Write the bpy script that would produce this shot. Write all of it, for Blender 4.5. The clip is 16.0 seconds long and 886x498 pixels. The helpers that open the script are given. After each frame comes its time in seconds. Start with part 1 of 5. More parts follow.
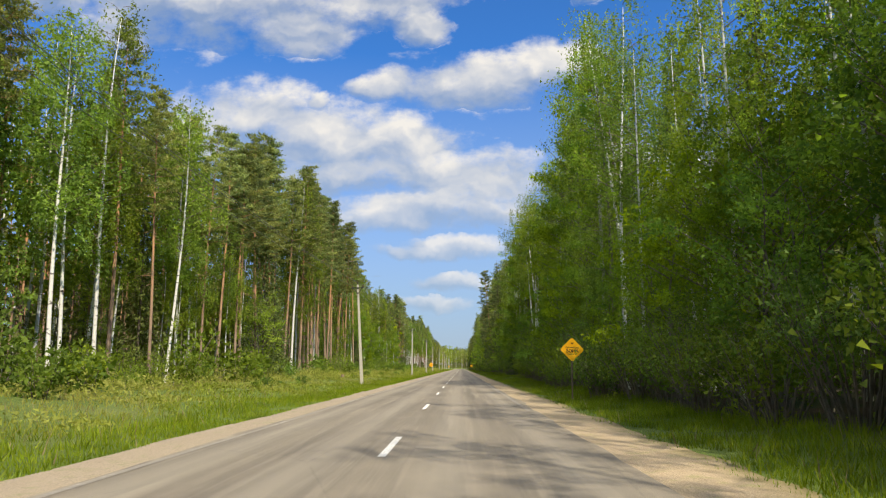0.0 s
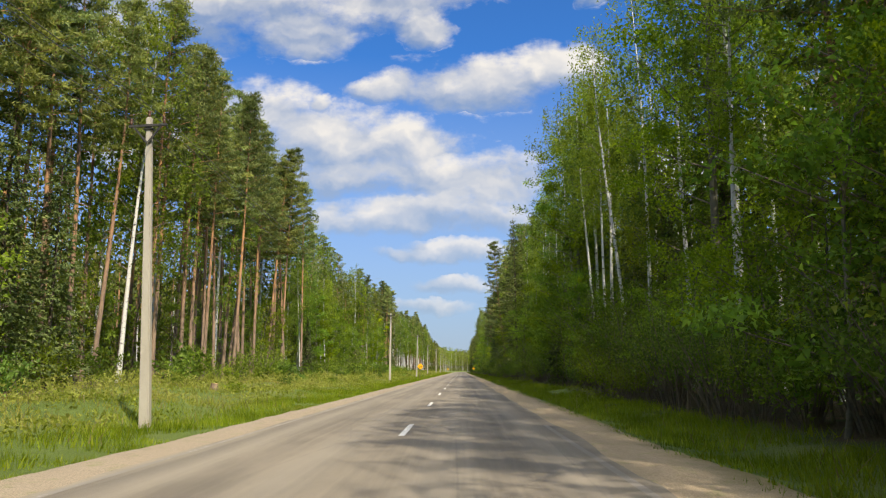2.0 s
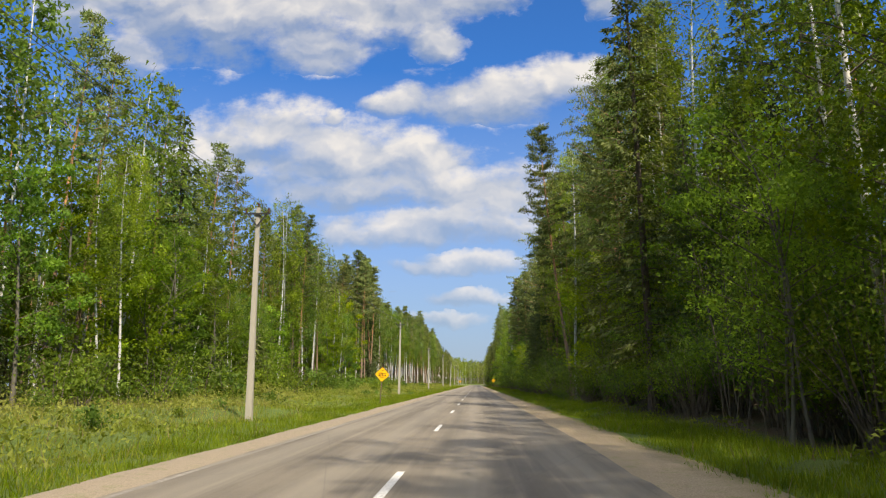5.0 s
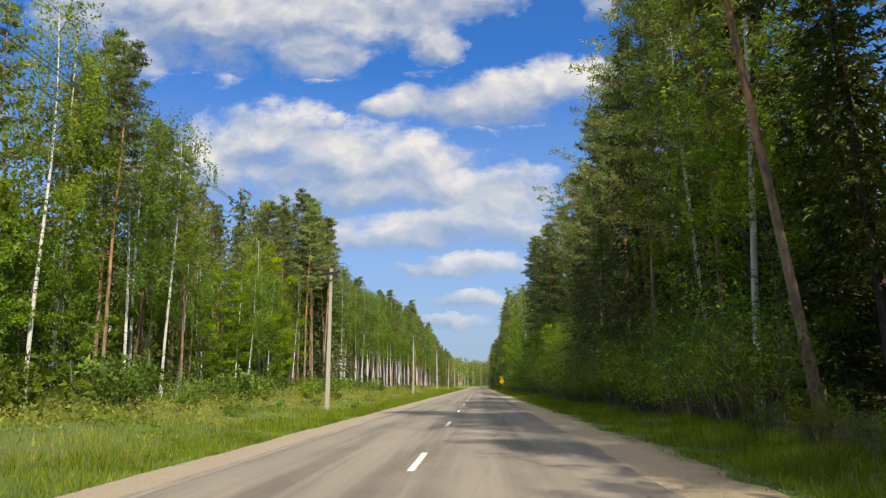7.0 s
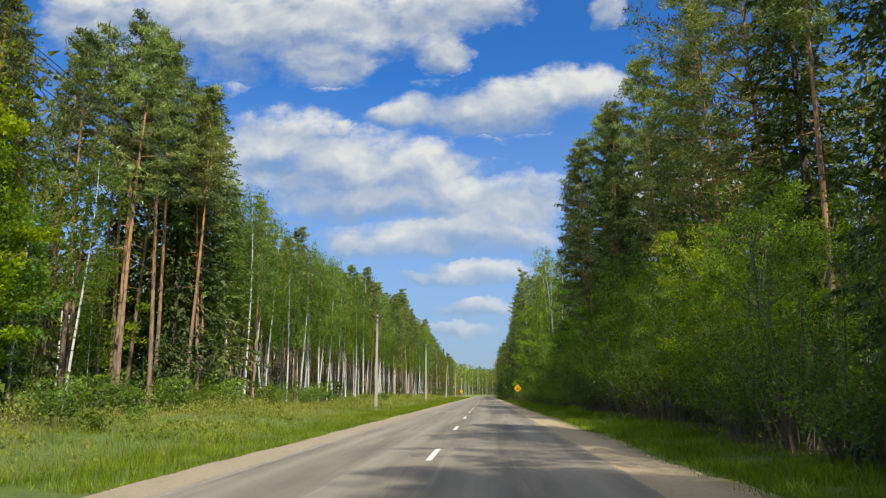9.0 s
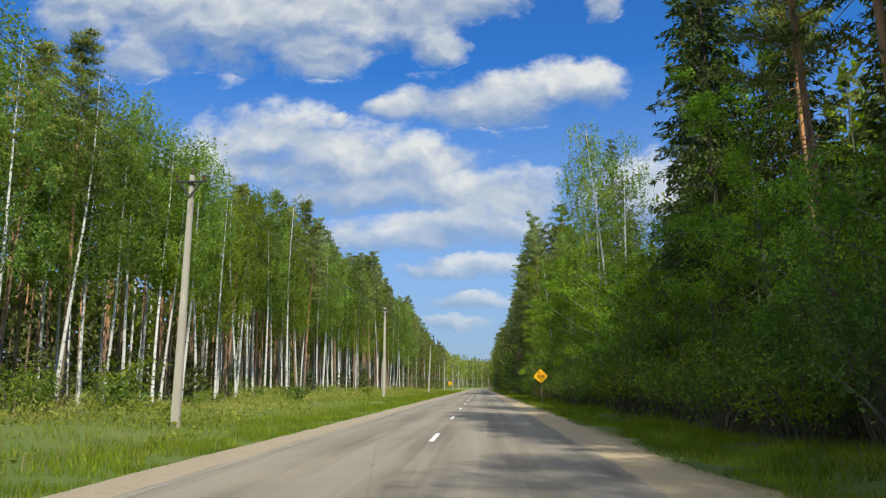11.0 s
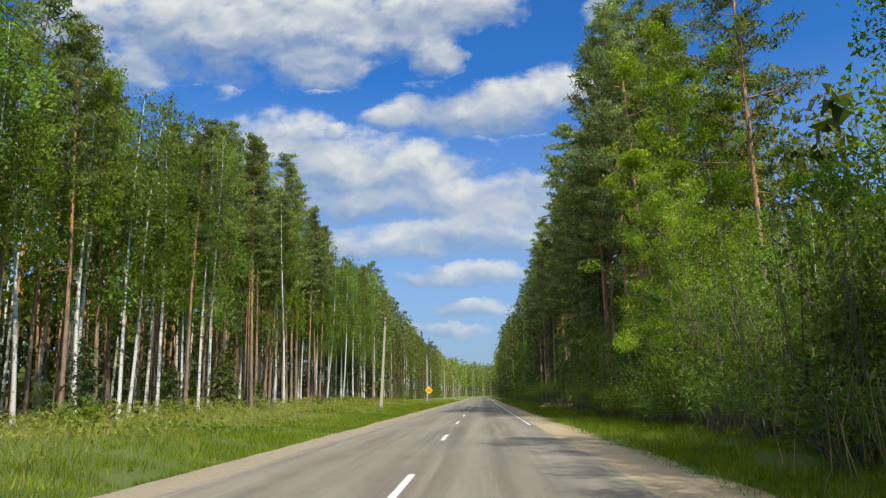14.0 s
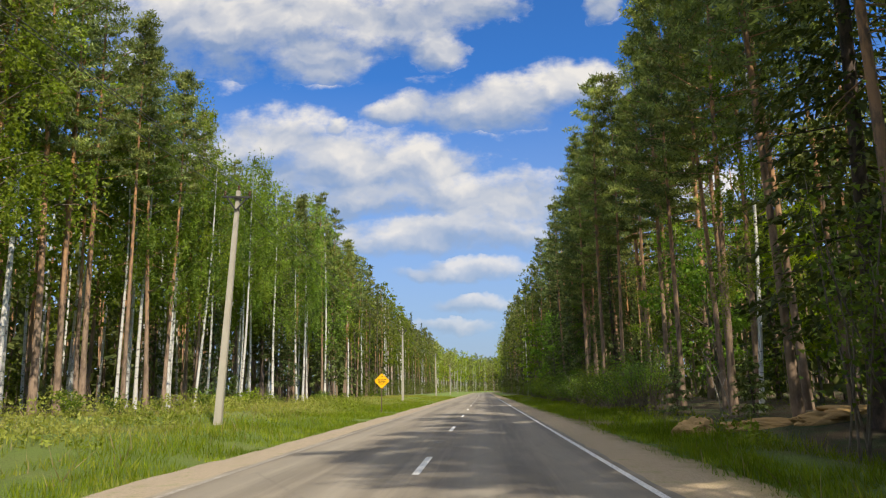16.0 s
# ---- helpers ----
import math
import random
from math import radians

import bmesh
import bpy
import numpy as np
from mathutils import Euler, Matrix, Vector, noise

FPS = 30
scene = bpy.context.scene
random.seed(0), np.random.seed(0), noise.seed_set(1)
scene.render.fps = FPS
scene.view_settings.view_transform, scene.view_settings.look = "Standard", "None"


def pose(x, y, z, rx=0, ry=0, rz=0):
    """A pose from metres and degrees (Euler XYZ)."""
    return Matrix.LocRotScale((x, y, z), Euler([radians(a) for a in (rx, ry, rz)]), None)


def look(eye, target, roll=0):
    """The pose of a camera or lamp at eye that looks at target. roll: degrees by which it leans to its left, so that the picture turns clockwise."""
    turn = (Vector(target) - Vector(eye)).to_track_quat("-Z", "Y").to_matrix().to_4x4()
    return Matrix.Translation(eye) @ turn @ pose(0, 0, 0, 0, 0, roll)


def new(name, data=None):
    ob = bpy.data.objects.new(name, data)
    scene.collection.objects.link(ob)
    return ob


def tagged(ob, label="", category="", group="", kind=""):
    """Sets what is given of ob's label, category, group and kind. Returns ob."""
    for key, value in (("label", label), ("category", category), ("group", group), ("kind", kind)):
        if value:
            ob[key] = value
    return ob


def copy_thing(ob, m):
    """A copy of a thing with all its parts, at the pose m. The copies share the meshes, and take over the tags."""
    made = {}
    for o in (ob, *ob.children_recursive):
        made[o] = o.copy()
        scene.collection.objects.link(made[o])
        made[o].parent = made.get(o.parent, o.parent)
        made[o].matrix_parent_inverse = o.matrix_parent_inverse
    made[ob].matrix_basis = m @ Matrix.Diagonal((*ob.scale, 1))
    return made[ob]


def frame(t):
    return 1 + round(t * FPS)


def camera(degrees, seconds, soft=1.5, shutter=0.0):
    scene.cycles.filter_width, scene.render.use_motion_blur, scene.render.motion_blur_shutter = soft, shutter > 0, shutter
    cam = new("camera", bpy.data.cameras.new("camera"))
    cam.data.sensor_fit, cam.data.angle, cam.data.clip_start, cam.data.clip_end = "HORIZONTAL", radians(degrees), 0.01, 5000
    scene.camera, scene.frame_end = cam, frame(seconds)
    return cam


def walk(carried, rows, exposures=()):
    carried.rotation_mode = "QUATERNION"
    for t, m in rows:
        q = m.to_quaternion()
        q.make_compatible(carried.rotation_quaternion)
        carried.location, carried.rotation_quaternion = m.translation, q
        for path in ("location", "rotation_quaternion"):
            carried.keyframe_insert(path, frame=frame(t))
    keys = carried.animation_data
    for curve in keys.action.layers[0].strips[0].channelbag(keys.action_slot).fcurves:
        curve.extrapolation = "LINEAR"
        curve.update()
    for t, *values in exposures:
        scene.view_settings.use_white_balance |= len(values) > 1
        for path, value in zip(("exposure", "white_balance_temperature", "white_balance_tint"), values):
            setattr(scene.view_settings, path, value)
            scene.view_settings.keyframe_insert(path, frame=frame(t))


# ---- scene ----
# camera: a car's windscreen view down a straight road; road axis is x = 0, y runs ahead
cam = camera(64.0, 16.0, soft=1.2)
PATH = [
    (0, 1.17, 0.00, 1.3, 9.51, 0.4, 1.44),
    (0.5, 1.18, 11.05, 1.3, 9.61, 0.5, 1.44),
    (1, 1.19, 22.11, 1.3, 9.54, 0.5, 1.44),
    (1.5, 1.20, 33.17, 1.3, 9.55, 0.4, 1.44),
    (2, 1.20, 44.24, 1.3, 9.73, 0.1, 1.48),
    (2.5, 1.21, 55.32, 1.3, 10.09, -0.2, 1.75),
    (3, 1.21, 66.40, 1.3, 10.37, -0.3, 2.06),
    (3.5, 1.21, 77.50, 1.3, 10.56, -0.1, 2.20),
    (4, 1.19, 88.60, 1.3, 10.98, 0.1, 2.46),
    (6.5, 1.09, 144.26, 1.3, 10.33, 0.7, 2.74),
    (7, 1.09, 155.43, 1.3, 10.92, 0.9, 2.91),
    (7.5, 1.09, 166.61, 1.3, 11.68, 0.8, 3.22),
    (8, 1.11, 177.81, 1.3, 11.78, 0.7, 3.35),
    (8.5, 1.12, 189.01, 1.3, 11.71, 0.7, 3.35),
    (9, 1.14, 200.24, 1.3, 11.58, 0.6, 3.35),
    (9.5, 1.15, 211.47, 1.3, 11.28, 0.5, 3.27),
    (10, 1.17, 222.73, 1.3, 10.85, 0.5, 3.00),
    (12.5, 1.23, 279.25, 1.3, 11.76, 0.7, 3.13),
    (13, 1.22, 290.61, 1.3, 12.05, 0.9, 3.12),
    (13.5, 1.21, 301.98, 1.3, 12.12, 1.1, 3.08),
    (14, 1.20, 313.38, 1.3, 11.70, 1.2, 3.08),
    (14.5, 1.20, 324.80, 1.3, 11.37, 1.4, 3.09),
    (15, 1.20, 336.24, 1.3, 11.08, 1.4, 3.09),
    (15.5, 1.15, 347.70, 1.3, 11.09, 1.3, 3.13),
    (16, 1.10, 359.18, 1.3, 11.32, 1.2, 3.22),
]
walk(cam, [(t, pose(x, y, z, 90 + pitch, roll, yaw)) for t, x, y, z, pitch, roll, yaw in PATH],
     exposures=((0, 0.47, 7000, 8), (4, 0.45, 7050, 10), (6.5, 0.37, 7000, 10), (7, 0.38, 6850, 9), (8.2, 0.20, 6620, 4), (9.2, 0.30, 6560, 5), (10, 0.29, 6520, 4), (12.5, 0.28, 6150, 4),
                (13.5, 0.16, 6230, 4), (14.5, 0.36, 6600, 5), (16, 0.37, 6900, 9)))

# ---- sun, sky with cumulus ----
SUN_EL, SUN_DIR = 48.0, Vector((0.475, -0.88, 0.0)).normalized()
sun = new("sun", bpy.data.lights.new("sun", "SUN"))
sun.data.energy, sun.data.angle, sun.data.color = 4.8, radians(0.6), (1.0, 0.92, 0.79)
to_sun = SUN_DIR * math.cos(radians(SUN_EL)) + Vector((0, 0, math.sin(radians(SUN_EL))))
sun.matrix_world = look(to_sun * 50, (0, 0, 0))

# clouds as soft ellipses in the tangent plane ahead: middle and half size, (sideways / ahead, up / ahead)
CLOUDS = (
    (-0.362, 0.575, 0.223, 0.088), (-0.244, 0.513, 0.097, 0.048), (-0.490, 0.590, 0.109, 0.060), (-0.052, 0.514, 0.043, 0.033),
    (0.010, 0.588, 0.065, 0.036), (-0.121, 0.572, 0.123, 0.055), (-0.529, 0.505, 0.056, 0.035), (-0.619, 0.591, 0.083, 0.070),
    (0.144, 0.439, 0.072, 0.042), (0.049, 0.425, 0.101, 0.040), (-0.045, 0.413, 0.080, 0.031), (-0.121, 0.406, 0.047, 0.020),
    (0.200, 0.572, 0.029, 0.027), (-0.310, 0.377, 0.089, 0.052), (-0.206, 0.329, 0.174, 0.059), (-0.378, 0.347, 0.074, 0.050),
    (-0.088, 0.330, 0.091, 0.041), (-0.207, 0.387, 0.023, 0.015), (0.032, 0.273, 0.084, 0.040), (-0.071, 0.286, 0.081, 0.029),
    (-0.171, 0.276, 0.112, 0.023), (-0.063, 0.228, 0.163, 0.033), (-0.162, 0.212, 0.060, 0.021), (0.034, 0.216, 0.070, 0.021),
    (-0.007, 0.169, 0.093, 0.017), (-0.088, 0.161, 0.049, 0.012), (0.000, 0.118, 0.067, 0.012), (-0.041, 0.087, 0.061, 0.011),
    (0.271, 0.268, 0.116, 0.058), (-0.436, 0.314, 0.116, 0.044),
)
world = bpy.data.worlds.new("sky")
world.use_nodes = True
scene.world = world
wn, wl = world.node_tree.nodes, world.node_tree.links
wn.clear()


def wnode(kind):
    return wn.new(kind)


def wmix(blend="MIX"):
    n = wn.new("ShaderNodeMix")
    n.data_type, n.blend_type = "RGBA", blend
    return n


def wmath(op, a, b=None, c=None, clamp=False):
    n = wnode("ShaderNodeMath")
    n.operation, n.use_clamp = op, clamp
    for i, v in enumerate((a, b, c)):
        if v is None:
            continue
        if isinstance(v, (int, float)):
            n.inputs[i].default_value = v
        else:
            wl.new(v, n.inputs[i])
    return n.outputs[0]


def wvec(op, a, b):
    n = wnode("ShaderNodeVectorMath")
    n.operation = op
    for i, v in enumerate((a, b)):
        if isinstance(v, tuple):
            n.inputs[i].default_value = v
        else:
            wl.new(v, n.inputs[i])
    return n.outputs["Value"] if op == "DOT_PRODUCT" else n.outputs["Vector"]


def wnoise(vec, scale, detail, rough):
    n = wnode("ShaderNodeTexNoise")
    n.noise_dimensions = "2D"
    n.inputs["Scale"].default_value, n.inputs["Detail"].default_value, n.inputs["Roughness"].default_value = scale, detail, rough
    wl.new(vec, n.inputs["Vector"])
    return n


sky = wnode("ShaderNodeTexSky")
sky.sky_type, sky.sun_disc, sky.altitude = "NISHITA", False, 150.0
sky.sun_elevation, sky.sun_rotation = radians(SUN_EL), math.atan2(SUN_DIR.x, SUN_DIR.y)
sky.air_density, sky.dust_density, sky.ozone_density = 1.0, 0.4, 2.5
coord = wnode("ShaderNodeTexCoord")
split = wnode("ShaderNodeSeparateXYZ")
wl.new(coord.outputs["Generated"], split.inputs[0])
ahead = wmath("MAXIMUM", wmath("ABSOLUTE", split.outputs[1]), 0.05)
place = wnode("ShaderNodeCombineXYZ")
wl.new(wmath("DIVIDE", split.outputs[0], ahead), place.inputs[0])
wl.new(wmath("DIVIDE", split.outputs[2], ahead), place.inputs[1])
place = place.outputs[0]


warp = wvec("MULTIPLY", wvec("SUBTRACT", wnoise(place, 8.0, 5.0, 0.6).outputs["Color"], (0.5, 0.5, 0.5)), (0.085, 0.055, 0.0))
bent = wvec("ADD", place, warp)
total, weights, heights = None, None, None
for x, z, rx, rz in CLOUDS:
    d = wvec("MULTIPLY", wvec("SUBTRACT", bent, (x, z, 0.0)), (1 / rx, 1 / rz, 0.0))
    inside = wmath("SUBTRACT", 1.0, wvec("DOT_PRODUCT", d, d))
    total = inside if total is None else wmath("SMOOTH_MAX", total, inside, 0.3)
    w = wmath("MAXIMUM", wmath("ADD", inside, 0.35), 0.0001)
    up = wmath("MULTIPLY", w, wvec("DOT_PRODUCT", d, (0.25, 1.0, 0.0)))
    weights = w if weights is None else wmath("ADD", weights, w)
    heights = up if heights is None else wmath("ADD", heights, up)


def lumps(p):
    return wmath("SUBTRACT", wnoise(wvec("MULTIPLY", p, (1.0, 1.5, 0.0)), 11.0, 9.0, 0.62).outputs["Fac"], 0.5)


def swell(p):
    """Broad billows for the shading."""
    return wnoise(wvec("MULTIPLY", p, (1.0, 1.7, 0.0)), 10.0, 3.5, 0.5).outputs["Fac"]


fine = lumps(place)
ahead_clouds = wmath("ADD", wmath("MAXIMUM", total, -1.5), wmath("MULTIPLY", fine, 3.2))
# broken cloud overhead and behind, on a flat layer
dome = wnode("ShaderNodeCombineXYZ")
up_z = wmath("MAXIMUM", split.outputs[2], 0.1)
wl.new(wmath("DIVIDE", split.outputs[0], up_z), dome.inputs[0])
wl.new(wmath("DIVIDE", split.outputs[1], up_z), dome.inputs[1])
high = wnode("ShaderNodeMapRange")
for i, v in ((1, 0.56), (2, 0.66), (3, -2.0), (4, 0.0)):
    high.inputs[i].default_value = v
wl.new(split.outputs[2], high.inputs[0])
layer = wmath("MULTIPLY", wmath("SUBTRACT", wnoise(dome.outputs[0], 2.4, 6.0, 0.55).outputs["Fac"], 0.50), 8.0)
here = wmath("MAXIMUM", ahead_clouds, wmath("ADD", layer, high.outputs[0]))
ramp = wnode("ShaderNodeMapRange")
ramp.interpolation_type = "SMOOTHSTEP"
for i, v in ((1, -0.60), (2, 0.85), (3, 0.0), (4, 1.0)):
    ramp.inputs[i].default_value = v
wl.new(here, ramp.inputs[0])
body = wmath("MULTIPLY", wmath("DIVIDE", heights, weights), 0.62)
emboss = wmath("MULTIPLY", wmath("SUBTRACT", swell(bent), swell(wvec("ADD", bent, (0.010, 0.022, 0.0)))), 1.5)
relief = wmath("ADD", wmath("ADD", 0.50, body), emboss, clamp=True)
shade = wmix()
wl.new(relief, shade.inputs[0])
shade.inputs["A"].default_value, shade.inputs["B"].default_value = (2.55, 3.15, 4.15, 1), (6.5, 6.4, 6.4, 1)
# clouds turned towards the sun are brighter
sunward = wnode("ShaderNodeMapRange")
for i, v in ((1, 0.1), (2, 1.0), (3, 1.0), (4, 3.7)):
    sunward.inputs[i].default_value = v
wl.new(wvec("DOT_PRODUCT", coord.outputs["Generated"], tuple(to_sun)), sunward.inputs[0])
glow = wnode("ShaderNodeVectorMath")
glow.operation = "SCALE"
wl.new(shade.outputs["Result"], glow.inputs[0])
wl.new(sunward.outputs[0], glow.inputs["Scale"])
haze = wnode("ShaderNodeMapRange")
for i, v in ((1, 0.03), (2, 0.42), (3, 0.92), (4, 0.0)):
    haze.inputs[i].default_value = v
wl.new(wmath("MAXIMUM", split.outputs[2], 0.0), haze.inputs[0])
hazed = wmix()
tint = wmix("MULTIPLY")
tint.inputs[0].default_value = 1.0
wl.new(sky.outputs[0], tint.inputs["A"])
tint.inputs["B"].default_value = (0.30, 0.80, 1.42, 1)
wl.new(haze.outputs[0], hazed.inputs[0])
wl.new(tint.outputs["Result"], hazed.inputs["A"])
hazed.inputs["B"].default_value = (3.0, 3.7, 4.9, 1)
mixed = wmix()
# shaded undersides are thinner, and low cloud sinks into the haze
veil = wnode("ShaderNodeMapRange")
for i, v in ((1, 0.04), (2, 0.26), (3, 0.55), (4, 1.0)):
    veil.inputs[i].default_value = v
wl.new(split.outputs[2], veil.inputs[0])
cover = wmath("MULTIPLY", ramp.outputs[0], wmath("MULTIPLY_ADD", relief, 0.35, 0.63))
wl.new(wmath("MULTIPLY", cover, veil.outputs[0]), mixed.inputs[0])
wl.new(hazed.outputs["Result"], mixed.inputs["A"])
wl.new(glow.outputs[0], mixed.inputs["B"])
back = wnode("ShaderNodeBackground")
back.inputs["Strength"].default_value = 0.1
wl.new(mixed.outputs["Result"], back.inputs["Color"])
wl.new(back.outputs[0], wnode("ShaderNodeOutputWorld").inputs["Surface"])

# ---- materials ----
class Mat:
    """A small helper round one node material."""

    def __init__(self, name):
        self.m = bpy.data.materials.new(name)
        self.m.use_nodes = True
        self.n, self.l = self.m.node_tree.nodes, self.m.node_tree.links
        self.bsdf = self.n["Principled BSDF"]
        self.bsdf.inputs["Specular IOR Level"].default_value = 0.25
        self.geo = self.n.new("ShaderNodeNewGeometry")
        self.obj = self.n.new("ShaderNodeTexCoord")

    def put(self, value, socket):
        if isinstance(value, (int, float)):
            socket.default_value = value
        elif isinstance(value, tuple):
            socket.default_value = (*value, 1.0) if len(value) == 3 and socket.type == "RGBA" else value
        else:
            self.l.new(value, socket)

    def noise(self, scale, detail=4.0, rough=0.55, stretch=None, where="world"):
        n = self.n.new("ShaderNodeTexNoise")
        n.inputs["Scale"].default_value, n.inputs["Detail"].default_value, n.inputs["Roughness"].default_value = scale, detail, rough
        src = self.geo.outputs["Position"] if where == "world" else self.obj.outputs["Object"]
        if stretch:
            mul = self.n.new("ShaderNodeVectorMath")
            mul.operation = "MULTIPLY"
            self.l.new(src, mul.inputs[0])
            mul.inputs[1].default_value = stretch
            src = mul.outputs[0]
        self.l.new(src, n.inputs["Vector"])
        return n.outputs["Fac"]

    def voronoi(self, scale, feature="F1", stretch=None):
        n = self.n.new("ShaderNodeTexVoronoi")
        n.feature = feature
        n.inputs["Scale"].default_value = scale
        mul = self.n.new("ShaderNodeVectorMath")
        mul.operation = "MULTIPLY"
        self.l.new(self.geo.outputs["Position"], mul.inputs[0])
        mul.inputs[1].default_value = stretch or (1, 1, 1)
        self.l.new(mul.outputs[0], n.inputs["Vector"])
        return n.outputs["Distance"]

    def span(self, value, a, b, c=0.0, d=1.0):
        n = self.n.new("ShaderNodeMapRange")
        self.put(value, n.inputs[0])
        for i, v in ((1, a), (2, b), (3, c), (4, d)):
            self.put(v, n.inputs[i])
        return n.outputs[0]

    def math(self, op, a, b):
        n = self.n.new("ShaderNodeMath")
        n.operation = op
        self.put(a, n.inputs[0])
        self.put(b, n.inputs[1])
        return n.outputs[0]

    def mix(self, fac, a, b, blend="MIX"):
        n = self.n.new("ShaderNodeMix")
        n.data_type, n.blend_type = "RGBA", blend
        self.put(fac, n.inputs[0])
        self.put(a, n.inputs["A"])
        self.put(b, n.inputs["B"])
        return n.outputs["Result"]

    def axis(self, i, where="world"):
        n = self.n.new("ShaderNodeSeparateXYZ")
        self.l.new(self.geo.outputs["Position"] if where == "world" else self.obj.outputs["Object"], n.inputs[0])
        return n.outputs[i]

    def bump(self, height, strength, distance):
        n = self.n.new("ShaderNodeBump")
        n.inputs["Strength"].default_value, n.inputs["Distance"].default_value = strength, distance
        self.l.new(height, n.inputs["Height"])
        self.l.new(n.outputs[0], self.bsdf.inputs["Normal"])

    def done(self, color, rough=0.8, metal=0.0):
        self.put(color, self.bsdf.inputs["Base Color"])
        self.put(rough, self.bsdf.inputs["Roughness"])
        self.bsdf.inputs["Metallic"].default_value = metal
        return self.m


def leaf_material(name, dark, light, through_light=0.35, tone=0.30, dry=None):
    """Foliage: each leaf its own green, each tree its own tone, light passes through."""
    k = Mat(name)
    k.bsdf.inputs["Specular IOR Level"].default_value = 0.13
    info = k.n.new("ShaderNodeObjectInfo")
    c = k.mix(k.geo.outputs["Random Per Island"], dark, light)
    # noise in the colour darkens some clumps and brightens others
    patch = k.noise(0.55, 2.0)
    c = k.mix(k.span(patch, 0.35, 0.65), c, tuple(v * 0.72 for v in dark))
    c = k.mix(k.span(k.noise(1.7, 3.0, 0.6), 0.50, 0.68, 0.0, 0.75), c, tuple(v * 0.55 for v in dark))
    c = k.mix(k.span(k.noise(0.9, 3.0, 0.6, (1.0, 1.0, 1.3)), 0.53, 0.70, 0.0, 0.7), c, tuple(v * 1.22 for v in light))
    if dry:
        meadow = k.math("ADD", k.noise(0.13, 5.0, 0.6), k.math("MULTIPLY", k.span(k.axis(0), -15, -5, 0.16, -0.08), 1.0))
        c = k.mix(k.span(meadow, 0.46, 0.66, 0.0, 0.75), c, dry)
    value = k.n.new("ShaderNodeHueSaturation")
    k.l.new(c, value.inputs["Color"])
    k.l.new(k.span(info.outputs["Random"], 0, 1, 1 - tone, 1 + tone), value.inputs["Value"])
    other = k.math("FRACT", k.math("MULTIPLY", info.outputs["Random"], 17.3), 0.0)
    k.l.new(k.span(other, 0, 1, 0.472, 0.514), value.inputs["Hue"])
    k.l.new(k.span(other, 0, 1, 1.08, 0.92), value.inputs["Saturation"])
    c = value.outputs[0]
    trans = k.n.new("ShaderNodeBsdfTranslucent")
    k.l.new(k.mix(1.0, c, (1.34, 1.38, 0.60), "MULTIPLY"), trans.inputs[0])
    both = k.n.new("ShaderNodeMixShader")
    both.inputs[0].default_value = through_light
    k.l.new(k.bsdf.outputs[0], both.inputs[1])
    k.l.new(trans.outputs[0], both.inputs[2])
    k.l.new(both.outputs[0], k.n["Material Output"].inputs["Surface"])
    return k.done(c, 0.55)


def bark_material(name, base, patch, scale, stretch, low=0.45, high=0.6, top=None, top_z=(8.0, 12.0), bump=0.02):
    k = Mat(name)
    info = k.n.new("ShaderNodeObjectInfo")
    c = base
    if top:
        c = k.mix(k.span(k.axis(2, "object"), *top_z), base, top)
    marks = k.noise(scale, 5.0, 0.65, stretch)
    c = k.mix(k.span(marks, low, high), c, patch)
    c = k.mix(k.span(info.outputs["Random"], 0, 1, 0.0, 0.35), c, tuple(v * 0.6 for v in base), "MIX")
    k.bump(marks, 0.6, bump)
    return k.done(c, 0.9)


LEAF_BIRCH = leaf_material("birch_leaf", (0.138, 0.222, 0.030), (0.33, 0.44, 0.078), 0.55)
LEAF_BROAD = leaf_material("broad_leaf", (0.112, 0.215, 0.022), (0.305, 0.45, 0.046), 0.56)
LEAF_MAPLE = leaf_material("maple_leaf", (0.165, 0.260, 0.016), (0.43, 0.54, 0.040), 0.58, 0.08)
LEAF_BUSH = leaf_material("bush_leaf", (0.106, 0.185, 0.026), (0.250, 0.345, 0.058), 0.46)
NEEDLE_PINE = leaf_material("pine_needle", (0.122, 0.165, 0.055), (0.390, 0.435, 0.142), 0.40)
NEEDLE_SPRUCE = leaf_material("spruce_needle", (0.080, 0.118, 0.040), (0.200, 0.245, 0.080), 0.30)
GRASS = leaf_material("grass_blade", (0.14, 0.215, 0.022), (0.29, 0.37, 0.058), 0.44, 0.0, (0.36, 0.355, 0.11))
FRESH = leaf_material("fresh_grass", (0.105, 0.20, 0.018), (0.22, 0.34, 0.045), 0.42, 0.0)
WEED = leaf_material("weed_leaf", (0.14, 0.205, 0.028), (0.30, 0.37, 0.07), 0.44, 0.0, (0.32, 0.34, 0.10))
STRAW = leaf_material("dry_grass", (0.22, 0.19, 0.09), (0.42, 0.36, 0.20), 0.25, 0.0)
BARK_BIRCH = bark_material("birch_bark", (0.65, 0.63, 0.58), (0.045, 0.040, 0.036), 2.4, (1.0, 1.0, 2.6), 0.56, 0.64)
BARK_PINE = bark_material("pine_bark", (0.30, 0.215, 0.15), (0.15, 0.105, 0.075), 5.0, (1.0, 1.0, 0.3), 0.45, 0.62,
                          (0.54, 0.275, 0.12), (4.0, 11.0))
BARK_SPRUCE = bark_material("spruce_bark", (0.14, 0.105, 0.085), (0.07, 0.055, 0.045), 6.0, (1.0, 1.0, 0.5))
BARK_ASPEN = bark_material("grey_bark", (0.17, 0.155, 0.12), (0.075, 0.07, 0.055), 4.0, (1.0, 1.0, 0.8), 0.5, 0.65)
